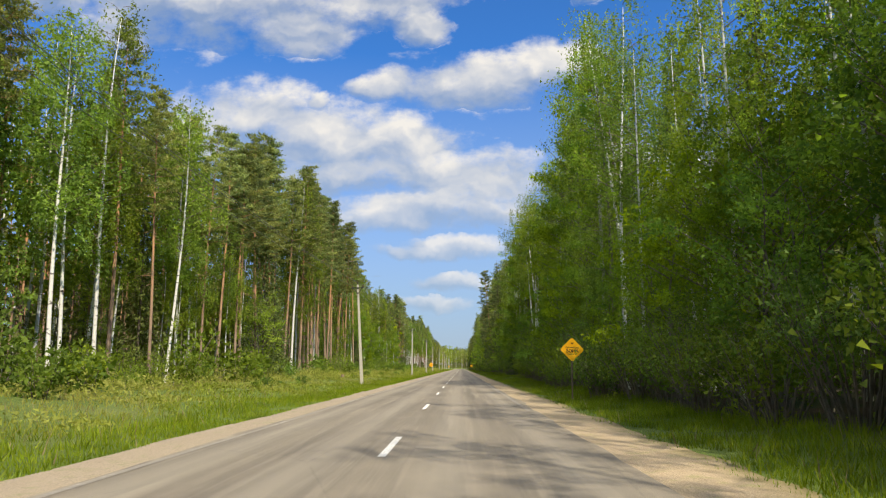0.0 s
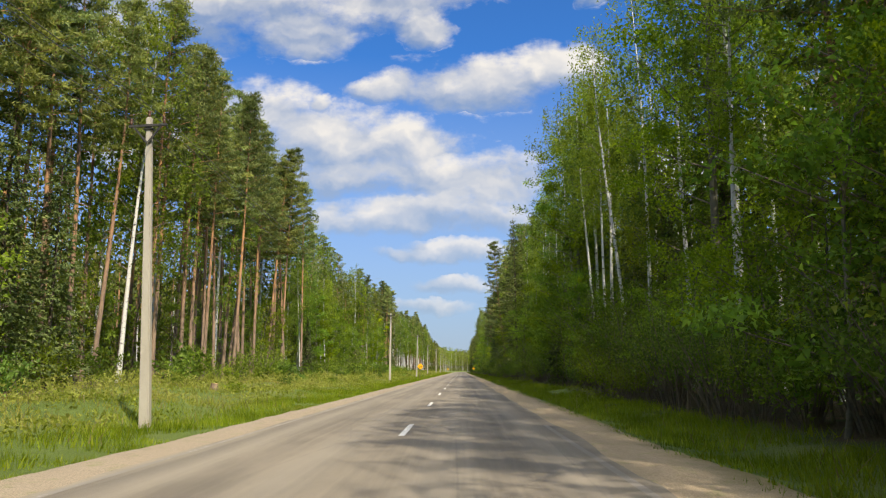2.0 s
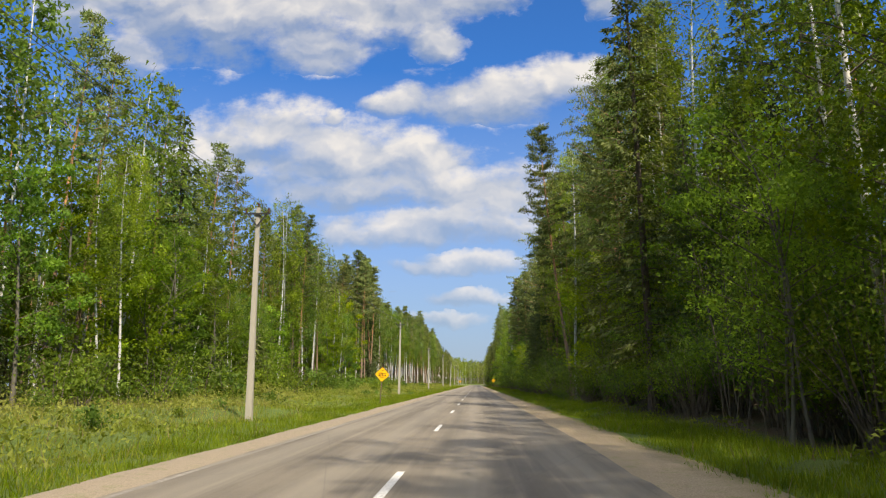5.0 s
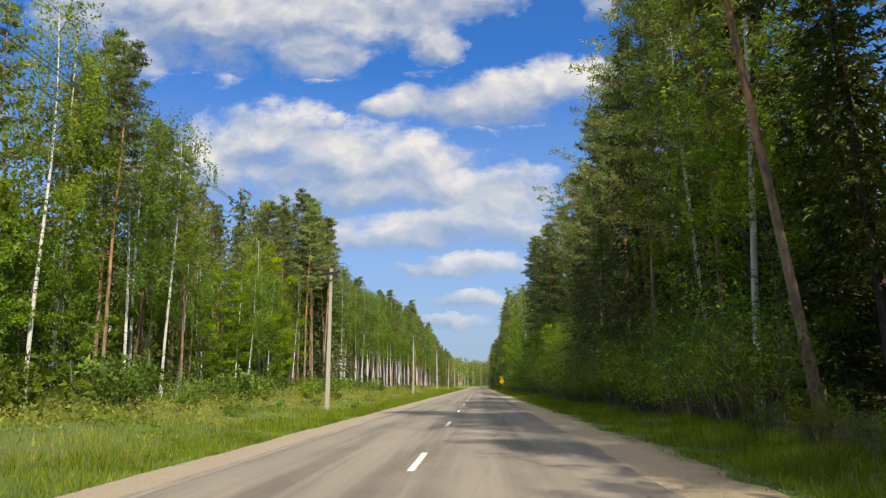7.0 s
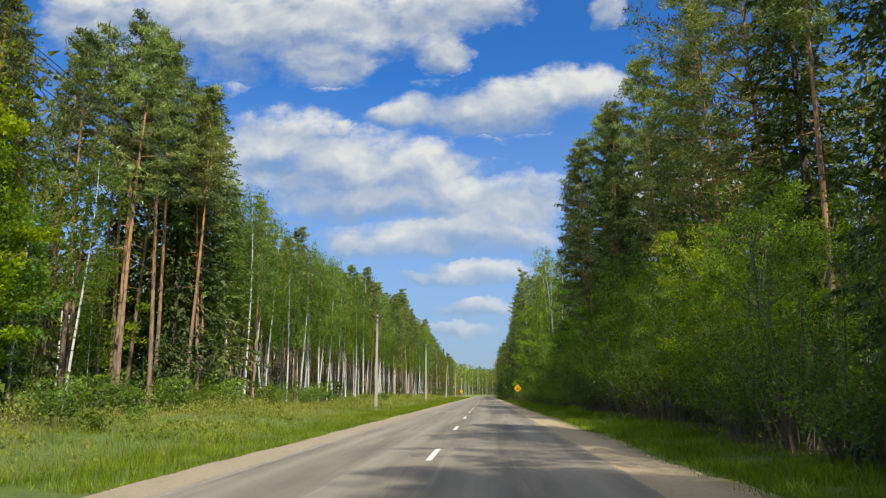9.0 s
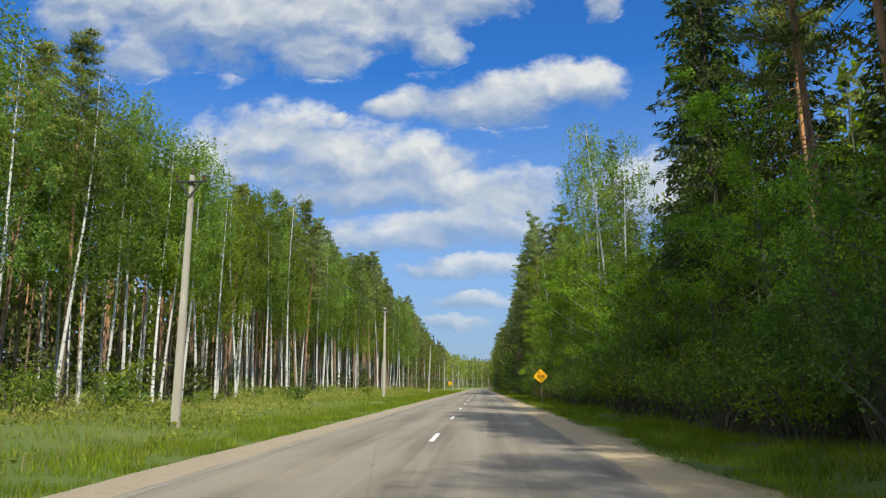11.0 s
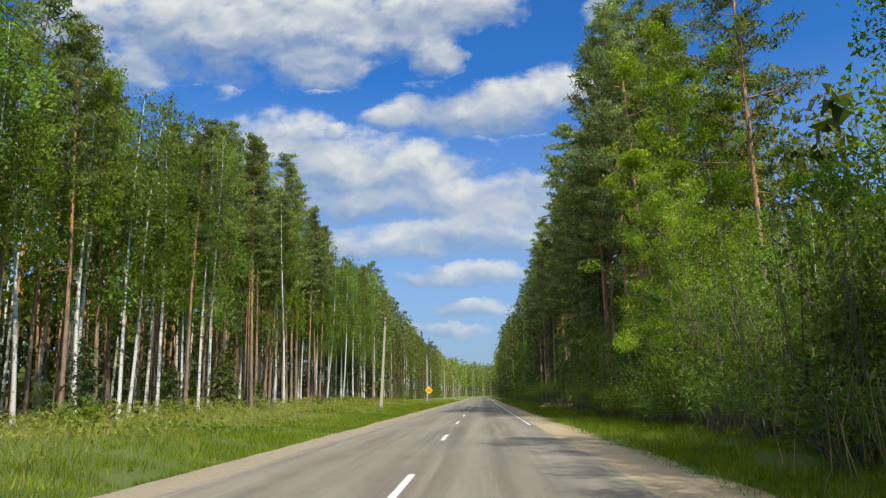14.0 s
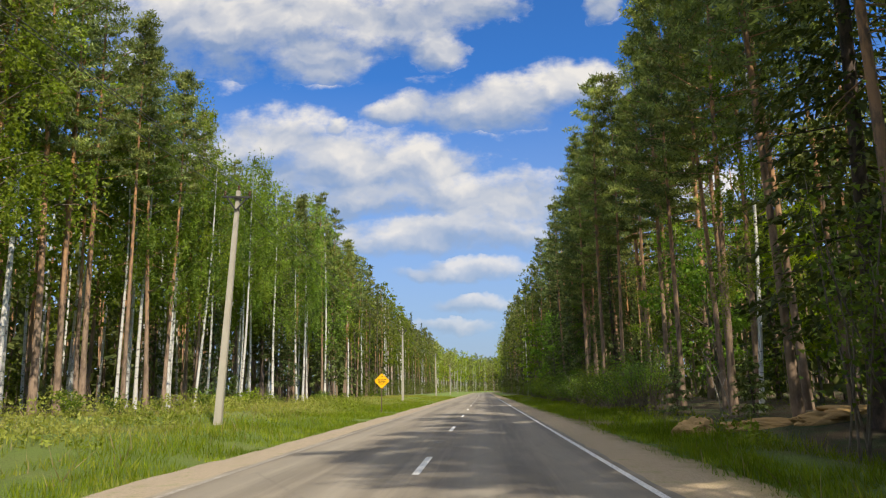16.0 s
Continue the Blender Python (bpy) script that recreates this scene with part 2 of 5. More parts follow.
TWIG = bark_material("twig_bark", (0.20, 0.165, 0.125), (0.10, 0.08, 0.06), 6.0, (1, 1, 0.5))


def asphalt():
    k = Mat("worn_asphalt")
    grain = k.noise(160.0, 2.0, 0.7)
    stone = k.voronoi(95.0)
    c = k.mix(k.span(stone, 0.1, 0.7), (0.215, 0.190, 0.157), (0.150, 0.132, 0.110))
    c = k.mix(k.span(grain, 0.4, 0.75, 0.0, 0.45), c, (0.325, 0.295, 0.25))
    streak = k.noise(0.9, 5.0, 0.6, (1.6, 0.045, 1.0))
    c = k.mix(k.span(streak, 0.40, 0.60, 0.0, 0.75), c, (0.114, 0.102, 0.090))
    c = k.mix(k.span(k.noise(2.6, 4.0, 0.6, (1.0, 0.03, 1.0)), 0.52, 0.66, 0.0, 0.4), c, (0.30, 0.27, 0.225))
    c = k.mix(k.span(k.noise(0.35, 6.0, 0.65, (1.0, 0.35, 1.0)), 0.48, 0.7, 0.0, 0.45), c, (0.30, 0.262, 0.215))
    side = k.math("ABSOLUTE", k.axis(0), 0.0)
    for mid in (0.95, 2.65):
        near = k.math("ABSOLUTE", k.math("SUBTRACT", side, mid), 0.0)
        c = k.mix(k.span(near, 0.10, 0.55, 0.45, 0.0), c, (0.275, 0.25, 0.215))
    edge = k.math("ADD", side, k.math("MULTIPLY", k.noise(0.8, 5.0, 0.65), 1.3))
    c = k.mix(k.span(edge, 3.85, 4.25, 0.0, 0.6), c, (0.33, 0.285, 0.225))
    c = k.mix(1.0, c, (1.0, 0.975, 0.90), "MULTIPLY")
    crack = k.voronoi(0.34, "DISTANCE_TO_EDGE", (1.0, 0.4, 1.0))
    wob = k.math("ADD", crack, k.math("MULTIPLY", k.noise(5.0, 3.0), 0.02))
    c = k.mix(k.span(wob, 0.0115, 0.0145, 0.22, 0.0), c, (0.09, 0.082, 0.074))
    k.bump(k.math("ADD", k.math("MULTIPLY", stone, 0.4), grain), 0.35, 0.006)
    return k.done(c, k.span(grain, 0.3, 0.7, 0.72, 0.92))


def gravel(name, tone):
    k = Mat(name)
    stone = k.voronoi(42.0)
    c = k.mix(k.span(stone, 0.0, 0.75), (0.37, 0.31, 0.235), (0.20, 0.165, 0.12))
    c = k.mix(k.span(k.noise(0.7, 6.0, 0.6, (1.0, 0.5, 1.0)), 0.42, 0.68, 0.0, 0.55), c, (0.24, 0.20, 0.15))
    c = k.mix(k.span(k.noise(2.3, 5.0, 0.7), 0.54, 0.66, 0.0, 0.6), c, (0.15, 0.17, 0.06))
    c = k.mix(k.span(k.noise(60.0, 3.0), 0.45, 0.75, 0.0, 0.5), c, (0.46, 0.41, 0.34))
    away = k.math("ADD", k.math("ABSOLUTE", k.axis(0), 0.0), k.math("MULTIPLY", k.noise(1.1, 6.0, 0.7), 1.5))
    right = k.math("MULTIPLY", k.span(away, 5.0, 5.7, 0.0, 0.85), k.span(k.axis(0), 0.0, 0.1))
    c = k.mix(right, c, (0.125, 0.115, 0.05))
    k.bump(stone, 0.5, 0.02)
    return k.done(k.mix(1.0, c, tone, "MULTIPLY"), 0.95)


def soil():
    k = Mat("verge_and_forest_floor")
    grass = k.mix(k.noise(1.3, 6.0, 0.65), (0.055, 0.11, 0.016), (0.14, 0.215, 0.042))
    grass = k.mix(k.span(k.noise(0.16, 4.0, 0.6), 0.5, 0.7, 0.0, 0.55), grass, (0.22, 0.20, 0.085))
    blades = k.noise(38.0, 6.0, 0.75, (1.0, 1.0, 0.3))
    grass = k.mix(k.span(blades, 0.35, 0.65, 0.0, 0.8), grass, (0.19, 0.23, 0.05))
    grass = k.mix(k.span(k.noise(17.0, 4.0, 0.7), 0.5, 0.68, 0.0, 0.75), grass, (0.045, 0.062, 0.016))
    litter = k.mix(k.noise(3.0, 6.0, 0.7), (0.055, 0.042, 0.026), (0.13, 0.095, 0.055))
    litter = k.mix(k.span(k.noise(0.6, 5.0, 0.6), 0.45, 0.62, 0.0, 0.8), litter, (0.045, 0.075, 0.02))
    x = k.math("ADD", k.axis(0), k.math("MULTIPLY", k.math("SUBTRACT", k.noise(0.25, 4.0), 0.5), 5.0))
    far = k.math("MAXIMUM", k.span(x, -15.5, -18.5), k.span(x, 7.2, 8.6))
    k.bump(k.noise(24.0, 6.0, 0.75), 0.9, 0.08)
    return k.done(k.mix(far, grass, litter), 0.95)


def paint():
    k = Mat("worn_road_paint")
    wear = k.noise(26.0, 5.0, 0.7)
    c = k.mix(k.span(wear, 0.46, 0.64, 0.05, 0.8), (0.76, 0.75, 0.71), (0.24, 0.225, 0.205))
    return k.done(c, 0.7)


def faded_paint():
    k = Mat("faded_edge_paint")
    wear = k.math("ADD", k.noise(9.0, 5.0, 0.7), k.math("MULTIPLY", k.noise(0.25, 3.0), 0.5))
    c = k.mix(k.span(wear, 0.50, 0.72, 0.25, 1.0), (0.46, 0.43, 0.385), (0.23, 0.207, 0.175))
    return k.done(c, 0.8)


def concrete():
    k = Mat("weathered_concrete")
    c = k.mix(k.noise(3.0, 6.0, 0.65, (1, 1, 0.25)), (0.31, 0.28, 0.225), (0.49, 0.45, 0.375))
    c = k.mix(k.span(k.noise(40.0, 3.0), 0.5, 0.8, 0.0, 0.4), c, (0.25, 0.235, 0.21))
    k.bump(k.noise(50.0, 3.0), 0.3, 0.01)
    return k.done(c, 0.9)


def plain(name, color, rough=0.6, metal=0.0, dirt=0.25):
    k = Mat(name)
    c = k.mix(k.span(k.noise(12.0, 5.0, 0.65), 0.45, 0.75, 0.0, dirt), color, tuple(v * 0.55 for v in color))
    return k.done(c, rough, metal)


ASPHALT, SOIL, PAINT, FADED, CONCRETE = asphalt(), soil(), paint(), faded_paint(), concrete()
GRAVEL, SANDY = gravel("grey_gravel", (1.08, 1.04, 0.98)), gravel("sandy_gravel", (1.38, 1.27, 1.08))
STEEL = plain("galvanised_steel", (0.30, 0.29, 0.27), 0.5, 0.6)
RUST = plain("rusty_post", (0.17, 0.12, 0.09), 0.8, 0.2)
DARK_STEEL = plain("dark_steel", (0.06, 0.058, 0.055), 0.6, 0.4)
CERAMIC = plain("brown_porcelain", (0.10, 0.055, 0.035), 0.25)
YELLOW = plain("yellow_reflective_sheet", (0.92, 0.46, 0.010), 0.45, 0.0, 0.08)
BLACK = plain("black_print", (0.02, 0.018, 0.016), 0.6, 0.0, 0.0)
WIRE = plain("aluminium_wire", (0.10, 0.10, 0.10), 0.5, 0.5)
SAND = plain("yellow_sand", (0.43, 0.275, 0.115), 0.95, 0.0, 0.4)
CUT_WOOD = plain("cut_pine_wood", (0.55, 0.36, 0.17), 0.85, 0.0, 0.3)

# ---- geometry helpers ----
class Soup:
    """Collects triangles from several arrays and turns them into one mesh."""

    def __init__(self):
        self.v, self.t, self.count = [], [], 0

    def add(self, verts, tris):
        verts, tris = np.asarray(verts, float), np.asarray(tris, int)
        self.v.append(verts)
        self.t.append(tris + self.count)
        self.count += len(verts)
        return self

    def moved(self, m):
        """The same triangles under a 4 x 4 pose, as arrays."""
        v, t = np.concatenate(self.v), np.concatenate(self.t)
        a = np.array(m)
        return v @ a[:3, :3].T + a[:3, 3], t

    def mesh(self, name, material, smooth=False):
        v, t = np.concatenate(self.v), np.concatenate(self.t)
        me = bpy.data.meshes.new(name)
        me.vertices.add(len(v))
        me.vertices.foreach_set("co", v.astype(np.float32).ravel())
        me.loops.add(len(t) * 3)
        me.loops.foreach_set("vertex_index", t.astype(np.int32).ravel())
        me.polygons.add(len(t))
        me.polygons.foreach_set("loop_start", np.arange(0, len(t) * 3, 3, dtype=np.int32))
        me.polygons.foreach_set("use_smooth", np.full(len(t), smooth))
        me.update(calc_edges=True)
        me.materials.append(material)
        return me


def part(name, soup, material, parent, label="", smooth=False):
    """Links a soup as one mesh object under a thing or under a part."""
    ob = new(name, soup.mesh(name, material, smooth))
    ob.parent = parent
    return tagged(ob, label)


def part_bm(name, bm, material, parent, label=""):
    me = bpy.data.meshes.new(name)
    bm.to_mesh(me)
    bm.free()
    me.materials.append(material)
    ob = new(name, me)
    ob.parent = parent
    return tagged(ob, label)


def tube(points, radii, sides=6, cap=True):
    """A tapered tube along points, as triangles."""
    p, r = np.asarray(points, float), np.asarray(radii, float)
    way = np.gradient(p, axis=0)
    way /= np.linalg.norm(way, axis=1)[:, None] + 1e-9
    ref = np.array((1.0, 0.0, 0.0)) if abs(way[0, 0]) < 0.8 else np.array((0.0, 1.0, 0.0))
    a = np.cross(way, ref)
    a /= np.linalg.norm(a, axis=1)[:, None] + 1e-9
    b = np.cross(way, a)
    ang = np.arange(sides) * 2 * np.pi / sides
    ring = a[:, None] * np.cos(ang)[None, :, None] + b[:, None] * np.sin(ang)[None, :, None]
    v = (p[:, None] + ring * r[:, None, None]).reshape(-1, 3)
    i, j = np.meshgrid(np.arange(len(p) - 1), np.arange(sides), indexing="ij")
    q0, q1 = i * sides + j, i * sides + (j + 1) % sides
    t = np.concatenate([np.stack([q0, q1, q1 + sides], -1).reshape(-1, 3), np.stack([q0, q1 + sides, q0 + sides], -1).reshape(-1, 3)])
    if cap:
        n = len(v)
        v = np.concatenate([v, p[-1:]])
        last = (len(p) - 1) * sides
        t = np.concatenate([t, [(last + k, last + (k + 1) % sides, n) for k in range(sides)]])
    return v, t


def unit(a):
    return a / (np.linalg.norm(a, axis=1)[:, None] + 1e-9)


def leaves(rng, at, length, width, lean=(0, 0, 0), spread=1.0, fine=0.0):
    """One pointed leaf or needle tuft a place: a triangle of its own, turned at random about the lean."""
    n = len(at)
    size = rng.uniform(0.6, 1.3, n)[:, None]
    if fine:
        size = size * np.interp(at[:, 2], (3.0, 12.0), (fine, 1.0))[:, None]
    a = unit(rng.normal(size=(n, 3)) * spread + np.asarray(lean))
    b = unit(np.cross(a, rng.normal(size=(n, 3))))
    v = np.stack([at - b * width * size / 2, at + b * width * size / 2, at + a * length * size], 1).reshape(-1, 3)
    return v, np.arange(n * 3).reshape(-1, 3)


def curve_points(start, way, length, bend, n=5):
    """Points along a limb that starts off one way and bends by a vector."""
    s = np.linspace(0, 1, n)[:, None]
    return np.asarray(start) + np.asarray(way) * length * s + np.asarray(bend) * length * s ** 2


def stem(rng, height, radius, wander, rings=9, sides=8, lean=0.0):
    """A trunk: points and radii from the ground up."""
    z = np.linspace(-0.3, height, rings)
    k = np.clip(z / height, 0, 1)
    a, b = rng.uniform(0, 6.28, 2)
    x = wander * np.sin(k * 4 + a) * k + lean * z
    y = wander * np.sin(k * 3 + b) * k
    r = radius * (1 - k) ** 0.8 + 0.012
    r[0] *= 1.35
    return np.stack([x - x[0] * 0, y, z], 1), r


def along(points, z):
    return np.array([np.interp(z, points[:, 2], points[:, 0]), np.interp(z, points[:, 2], points[:, 1]), z])


# ---- tree kinds: each returns trunk triangles and crown triangles ----
def birch_shape(seed, height, base, reach, count, leaf, weep=1.0, lean=0.0, lod=0, fine=0.0):
    rng = np.random.default_rng(seed)
    wood, limb, crown = Soup(), Soup(), Soup()
    p, r = stem(rng, height * 0.93, 0.0097 * height * 0.50, 0.35, (11, 8, 6)[lod], (8, 6, 5)[lod], lean)
    wood.add(*tube(p, r, (8, 6, 5)[lod]))
    limbs = int(22 + height * 0.5)
    spots = []
    for i in range(limbs):
        k = (i + rng.uniform(0, 1)) / limbs
        z = height * (base + (0.97 - base) * k)
        az = i * 2.4 + rng.uniform(-0.5, 0.5)
        length = reach * (0.35 + 0.75 * math.sin(math.pi * min(1, 0.25 + k * 0.75)) ** 0.8) * rng.uniform(0.65, 1.15)
        up = 0.9 - 0.3 * k
        way = np.array([math.cos(az), math.sin(az), up])
        q = curve_points(along(p, z), way / np.linalg.norm(way), length, (0, 0, -0.35 * weep), 5)
        if lod < 2 and (lod == 0 or i % 2):
            limb.add(*tube(q[::2], np.linspace(0.010 + 0.008 * length, 0.005, 3), 3, False))
        weight = length
        for s in np.linspace(0.35, 1.0, 5):
            c = np.array([np.interp(s, np.linspace(0, 1, 5), q[:, d]) for d in range(3)])
            spots.append((c, weight * (0.4 + s * 0.6), s, length))
    w = np.array([s[1] for s in spots])
    if fine:
        w = w * np.interp([s[0][2] for s in spots], (3.0, 12.0), (0.6 / fine ** 2, 1.0))
    w = w * np.exp(rng.normal(size=len(w)) * 0.85)
    pick = rng.choice(len(spots), count, p=w / w.sum())
    c = np.array([s[0] for s in spots])[pick]
    out = np.array([s[2] for s in spots])[pick]
    strand = rng.integers(0, 5, count)
    key = pick * 5 + strand
    off = np.random.default_rng(seed + 7).normal(size=(len(spots) * 5, 3)) * np.array([0.34, 0.34, 0.22])
    drop = rng.uniform(0, 1, count) ** 1.3 * (0.5 + 1.5 * weep * out)
    at = c + off[key] + rng.normal(size=(count, 3)) * 0.07
    at[:, 2] -= drop
    crown.add(*leaves(rng, at, leaf, leaf * 0.62, (0, 0, -0.7 * weep), 1.0, fine))
    return wood, crown, limb


def pine_shape(seed, height, base, reach, clumps, per, needle, lean=0.0, lod=0):
    rng = np.random.default_rng(seed)
    wood, crown = Soup(), Soup()
    p, r = stem(rng, height, 0.0075 * height, 0.25, (10, 7, 5)[lod], (8, 6, 5)[lod], lean)
    wood.add(*tube(p, r * 0.76, (8, 6, 5)[lod]))
    for i in range((9, 5, 0)[lod]):
        z = height * rng.uniform(0.3, base)
        az = rng.uniform(0, 6.28)
        way = np.array([math.cos(az), math.sin(az), rng.uniform(-0.3, 0.2)])
        wood.add(*tube(curve_points(along(p, z), way, rng.uniform(0.5, 1.6), (0, 0, -0.15), 3), (0.03, 0.02, 0.008), 3, False))
    limbs = max(12, clumps // 5)
    centres = []
    for i in range(limbs):
        k = (i + rng.uniform(0, 1)) / limbs
        z = height * (base + (0.985 - base) * k)
        az = i * 2.4 + rng.uniform(-0.6, 0.6)
        length = reach * (1.0 - 0.75 * k ** 1.6) * rng.uniform(0.55, 1.15) * (0.75 if k < 0.12 else 1)
        way = np.array([math.cos(az), math.sin(az), 0.05 + 0.55 * k])
        q = curve_points(along(p, z), way / np.linalg.norm(way), length, (0, 0, 0.12), 4)
        if lod < 2:
            wood.add(*tube(q[[0, 2, 3]] if lod == 0 else q[[0, 3]], np.linspace(0.014 + 0.009 * length, 0.006, 3 if lod == 0 else 2), 3, False))
        for s in np.linspace(0.38, 1.0, 5):
            c = np.array([np.interp(s, np.linspace(0, 1, 4), q[:, d]) for d in range(3)])
            side = np.array([-math.sin(az), math.cos(az), 0]) * rng.normal() * 0.32 * length * s * 0.7
            centres.append(c + side + np.array([0, 0, rng.normal() * 0.08]))
    centres = np.array(centres)
    own = np.repeat(np.arange(len(centres)), per)
    shell = unit(rng.normal(size=(len(own), 3))) * rng.uniform(0.1, 1.0, len(own))[:, None] ** 0.6 * np.array([0.54, 0.54, 0.13]) * (0.72 + 0.1 * reach)
    at = centres[own] + shell
    crown.add(*leaves(rng, at, needle, needle * 0.30, (0, 0, 0.3), 0.8))
    return wood, crown


def spruce_shape(seed, height, base, reach, count, needle, lod=0):
    rng = np.random.default_rng(seed)
    wood, crown = Soup(), Soup()
    p, r = stem(rng, height, 0.0085 * height, 0.08, 8, 7)
    wood.add(*tube(p, r, 7))
    a, b, wgt = [], [], []
    z = height * base
    while z < height * 0.985:
        k = z / height
        n = 6 if k < 0.8 else 4
        turn = rng.uniform(0, 6.28)
        for j in range(n):
            az = turn + j * 6.28 / n + rng.uniform(-0.35, 0.35)
            length = reach * ((1 - k) / (1 - base)) ** 0.75 * rng.uniform(0.7, 1.15) + 0.12
            way = np.array([math.cos(az), math.sin(az), 0.12 + 0.5 * k])
            q = curve_points(along(p, z + rng.uniform(-0.15, 0.15)), way, length, (0, 0, -0.42 + 0.2 * k), 3)
            if lod == 0 and j % 3 == 0:
                wood.add(*tube(q[[0, 2]], (0.035, 0.006), 3, False))
            a.append(q[0])
            b.append((q[1], q[2], az, length))
            wgt.append(length)
        z += 0.34 + 0.22 * (1 - k)
    pick = rng.choice(len(a), count, p=np.array(wgt) / sum(wgt))
    s = rng.uniform(0.12, 1.0, count)
    q0, q1, q2 = np.array(a)[pick], np.array([x[0] for x in b])[pick], np.array([x[1] for x in b])[pick]
    at = np.where(s[:, None] < 0.5, q0 + (q1 - q0) * s[:, None] * 2, q1 + (q2 - q1) * (s[:, None] * 2 - 1))
    az, ln = np.array([x[2] for x in b])[pick], np.array([x[3] for x in b])[pick]
    side = rng.normal(size=count) * 0.20 * ln * (1.1 - s)
    at = at + np.stack([-np.sin(az) * side, np.cos(az) * side, -np.abs(side) * 0.35 - rng.uniform(0, 0.22, count)], 1)
    out = np.stack([np.cos(az), np.sin(az), np.full(count, -0.55)], 1)
    n = unit(rng.normal(size=(count, 3)) * 0.5 + out)
    flat = unit(np.cross(n, rng.normal(size=(count, 3)) * 0.5 + np.array([0, 0, 1.0])))
    size = rng.uniform(0.7, 1.3, count)[:, None]
    v = np.stack([at - flat * needle * 0.24 * size, at + flat * needle * 0.24 * size, at + n * needle * size], 1).reshape(-1, 3)
    crown.add(v, np.arange(count * 3).reshape(-1, 3))
    return wood, crown


def broad_shape(seed, height, base, reach, count, leaf, stems=1, lod=0, fine=0.0):
    rng = np.random.default_rng(seed)
    wood, crown, limb = Soup(), Soup(), Soup()
    spots, wgt = [], []
    for _ in range(stems):
        lean = 0.0 if stems == 1 else rng.uniform(-0.16, 0.16)
        p, r = stem(rng, height * rng.uniform(0.8, 1.0), 0.0075 * height / stems ** 0.5, 0.4, 9, 7, lean)
        if stems > 1:
            p[:, :2] += rng.normal(size=2) * 0.4
        wood.add(*tube(p, r, (7, 6, 5)[lod]))
        top = p[-1, 2]
        limbs = int((20 + height * 0.9) / stems ** 0.5)
        for i in range(limbs):
            k = (i + rng.uniform(0, 1)) / limbs
            z = top * (base + (0.97 - base) * k)
            az = i * 2.4 + rng.uniform(-0.6, 0.6)
            length = reach * (0.45 + 0.6 * math.sin(math.pi * (0.18 + 0.78 * k))) * rng.uniform(0.6, 1.15)
            way = np.array([math.cos(az), math.sin(az), 0.25 + 0.7 * k])
            q = curve_points(along(p, z), way / np.linalg.norm(way), length, (0, 0, 0.05), 4)
            if lod < 2:
                limb.add(*tube(q[[0, 2, 3]] if lod == 0 else q[[0, 3]], np.linspace(0.008 + 0.007 * length, 0.004, 3 if lod == 0 else 2), 3, False))
            for s in (0.3, 0.5, 0.75, 1.0):
                c = np.array([np.interp(s, np.linspace(0, 1, 4), q[:, d]) for d in range(3)])
                spots.append(c + rng.normal(size=3) * 0.2)
                wgt.append(length * s)
    spots, wgt = np.array(spots), np.array(wgt)
    if fine:
        wgt = wgt * np.interp(spots[:, 2], (3.0, 12.0), (0.6 / fine ** 2, 1.0))
    wgt = wgt * np.exp(rng.normal(size=len(wgt)) * 0.75)
    pick = rng.choice(len(spots), count, p=wgt / wgt.sum())
    ball = unit(rng.normal(size=(count, 3))) * rng.uniform(0, 1, count)[:, None] ** 0.5 * np.array([0.58, 0.58, 0.34]) * (0.6 + reach * 0.16)
    crown.add(*leaves(rng, spots[pick] + ball, leaf, leaf * 0.75, (0, 0, -0.15), 0.9, fine))
    return wood, crown, limb


def bush_shape(seed, height, reach, stems, count, leaf, bare=0.15):
    rng = np.random.default_rng(seed)
    wood, crown = Soup(), Soup()
    spots, wgt = [], []
    for i in range(stems):
        az = i * 2.4 + rng.uniform(-0.5, 0.5)
        h = height * rng.uniform(0.55, 1.0)
        out = reach * rng.uniform(0.2, 1.0)
        foot = np.array([math.cos(az), math.sin(az), 0]) * rng.uniform(0.02, 0.3) * reach - np.array([0, 0, 0.1])
        way = np.array([math.cos(az) * out * 0.6, math.sin(az) * out * 0.6, h])
        q = curve_points(foot, way, 1.0, (math.cos(az) * out * 0.4, math.sin(az) * out * 0.4, -0.1 * h), 5)
        wood.add(*tube(q[[0, 2, 4]], np.linspace(0.010 + 0.006 * height, 0.004, 3), 3, False))
        for s in np.linspace(bare, 1.0, 7):
            c = np.array([np.interp(s, np.linspace(0, 1, 5), q[:, d]) for d in range(3)])
            for k in range(2):
                spots.append(c + rng.normal(size=3) * np.array([0.22, 0.22, 0.08]) * reach * k)
                wgt.append((0.5 + s) * rng.uniform(0.4, 1.6))
    spots, wgt = np.array(spots), np.array(wgt)
    pick = rng.choice(len(spots), count, p=wgt / wgt.sum())
    ball = rng.normal(size=(count, 3)) * np.array([0.21, 0.21, 0.085]) * (0.5 + 0.22 * height)
    at = spots[pick] + ball
    at[:, 2] = np.maximum(at[:, 2], 0.06)
    crown.add(*leaves(rng, at, leaf, leaf * 0.7, (0, 0, 0.1), 1.0))
    return wood, crown


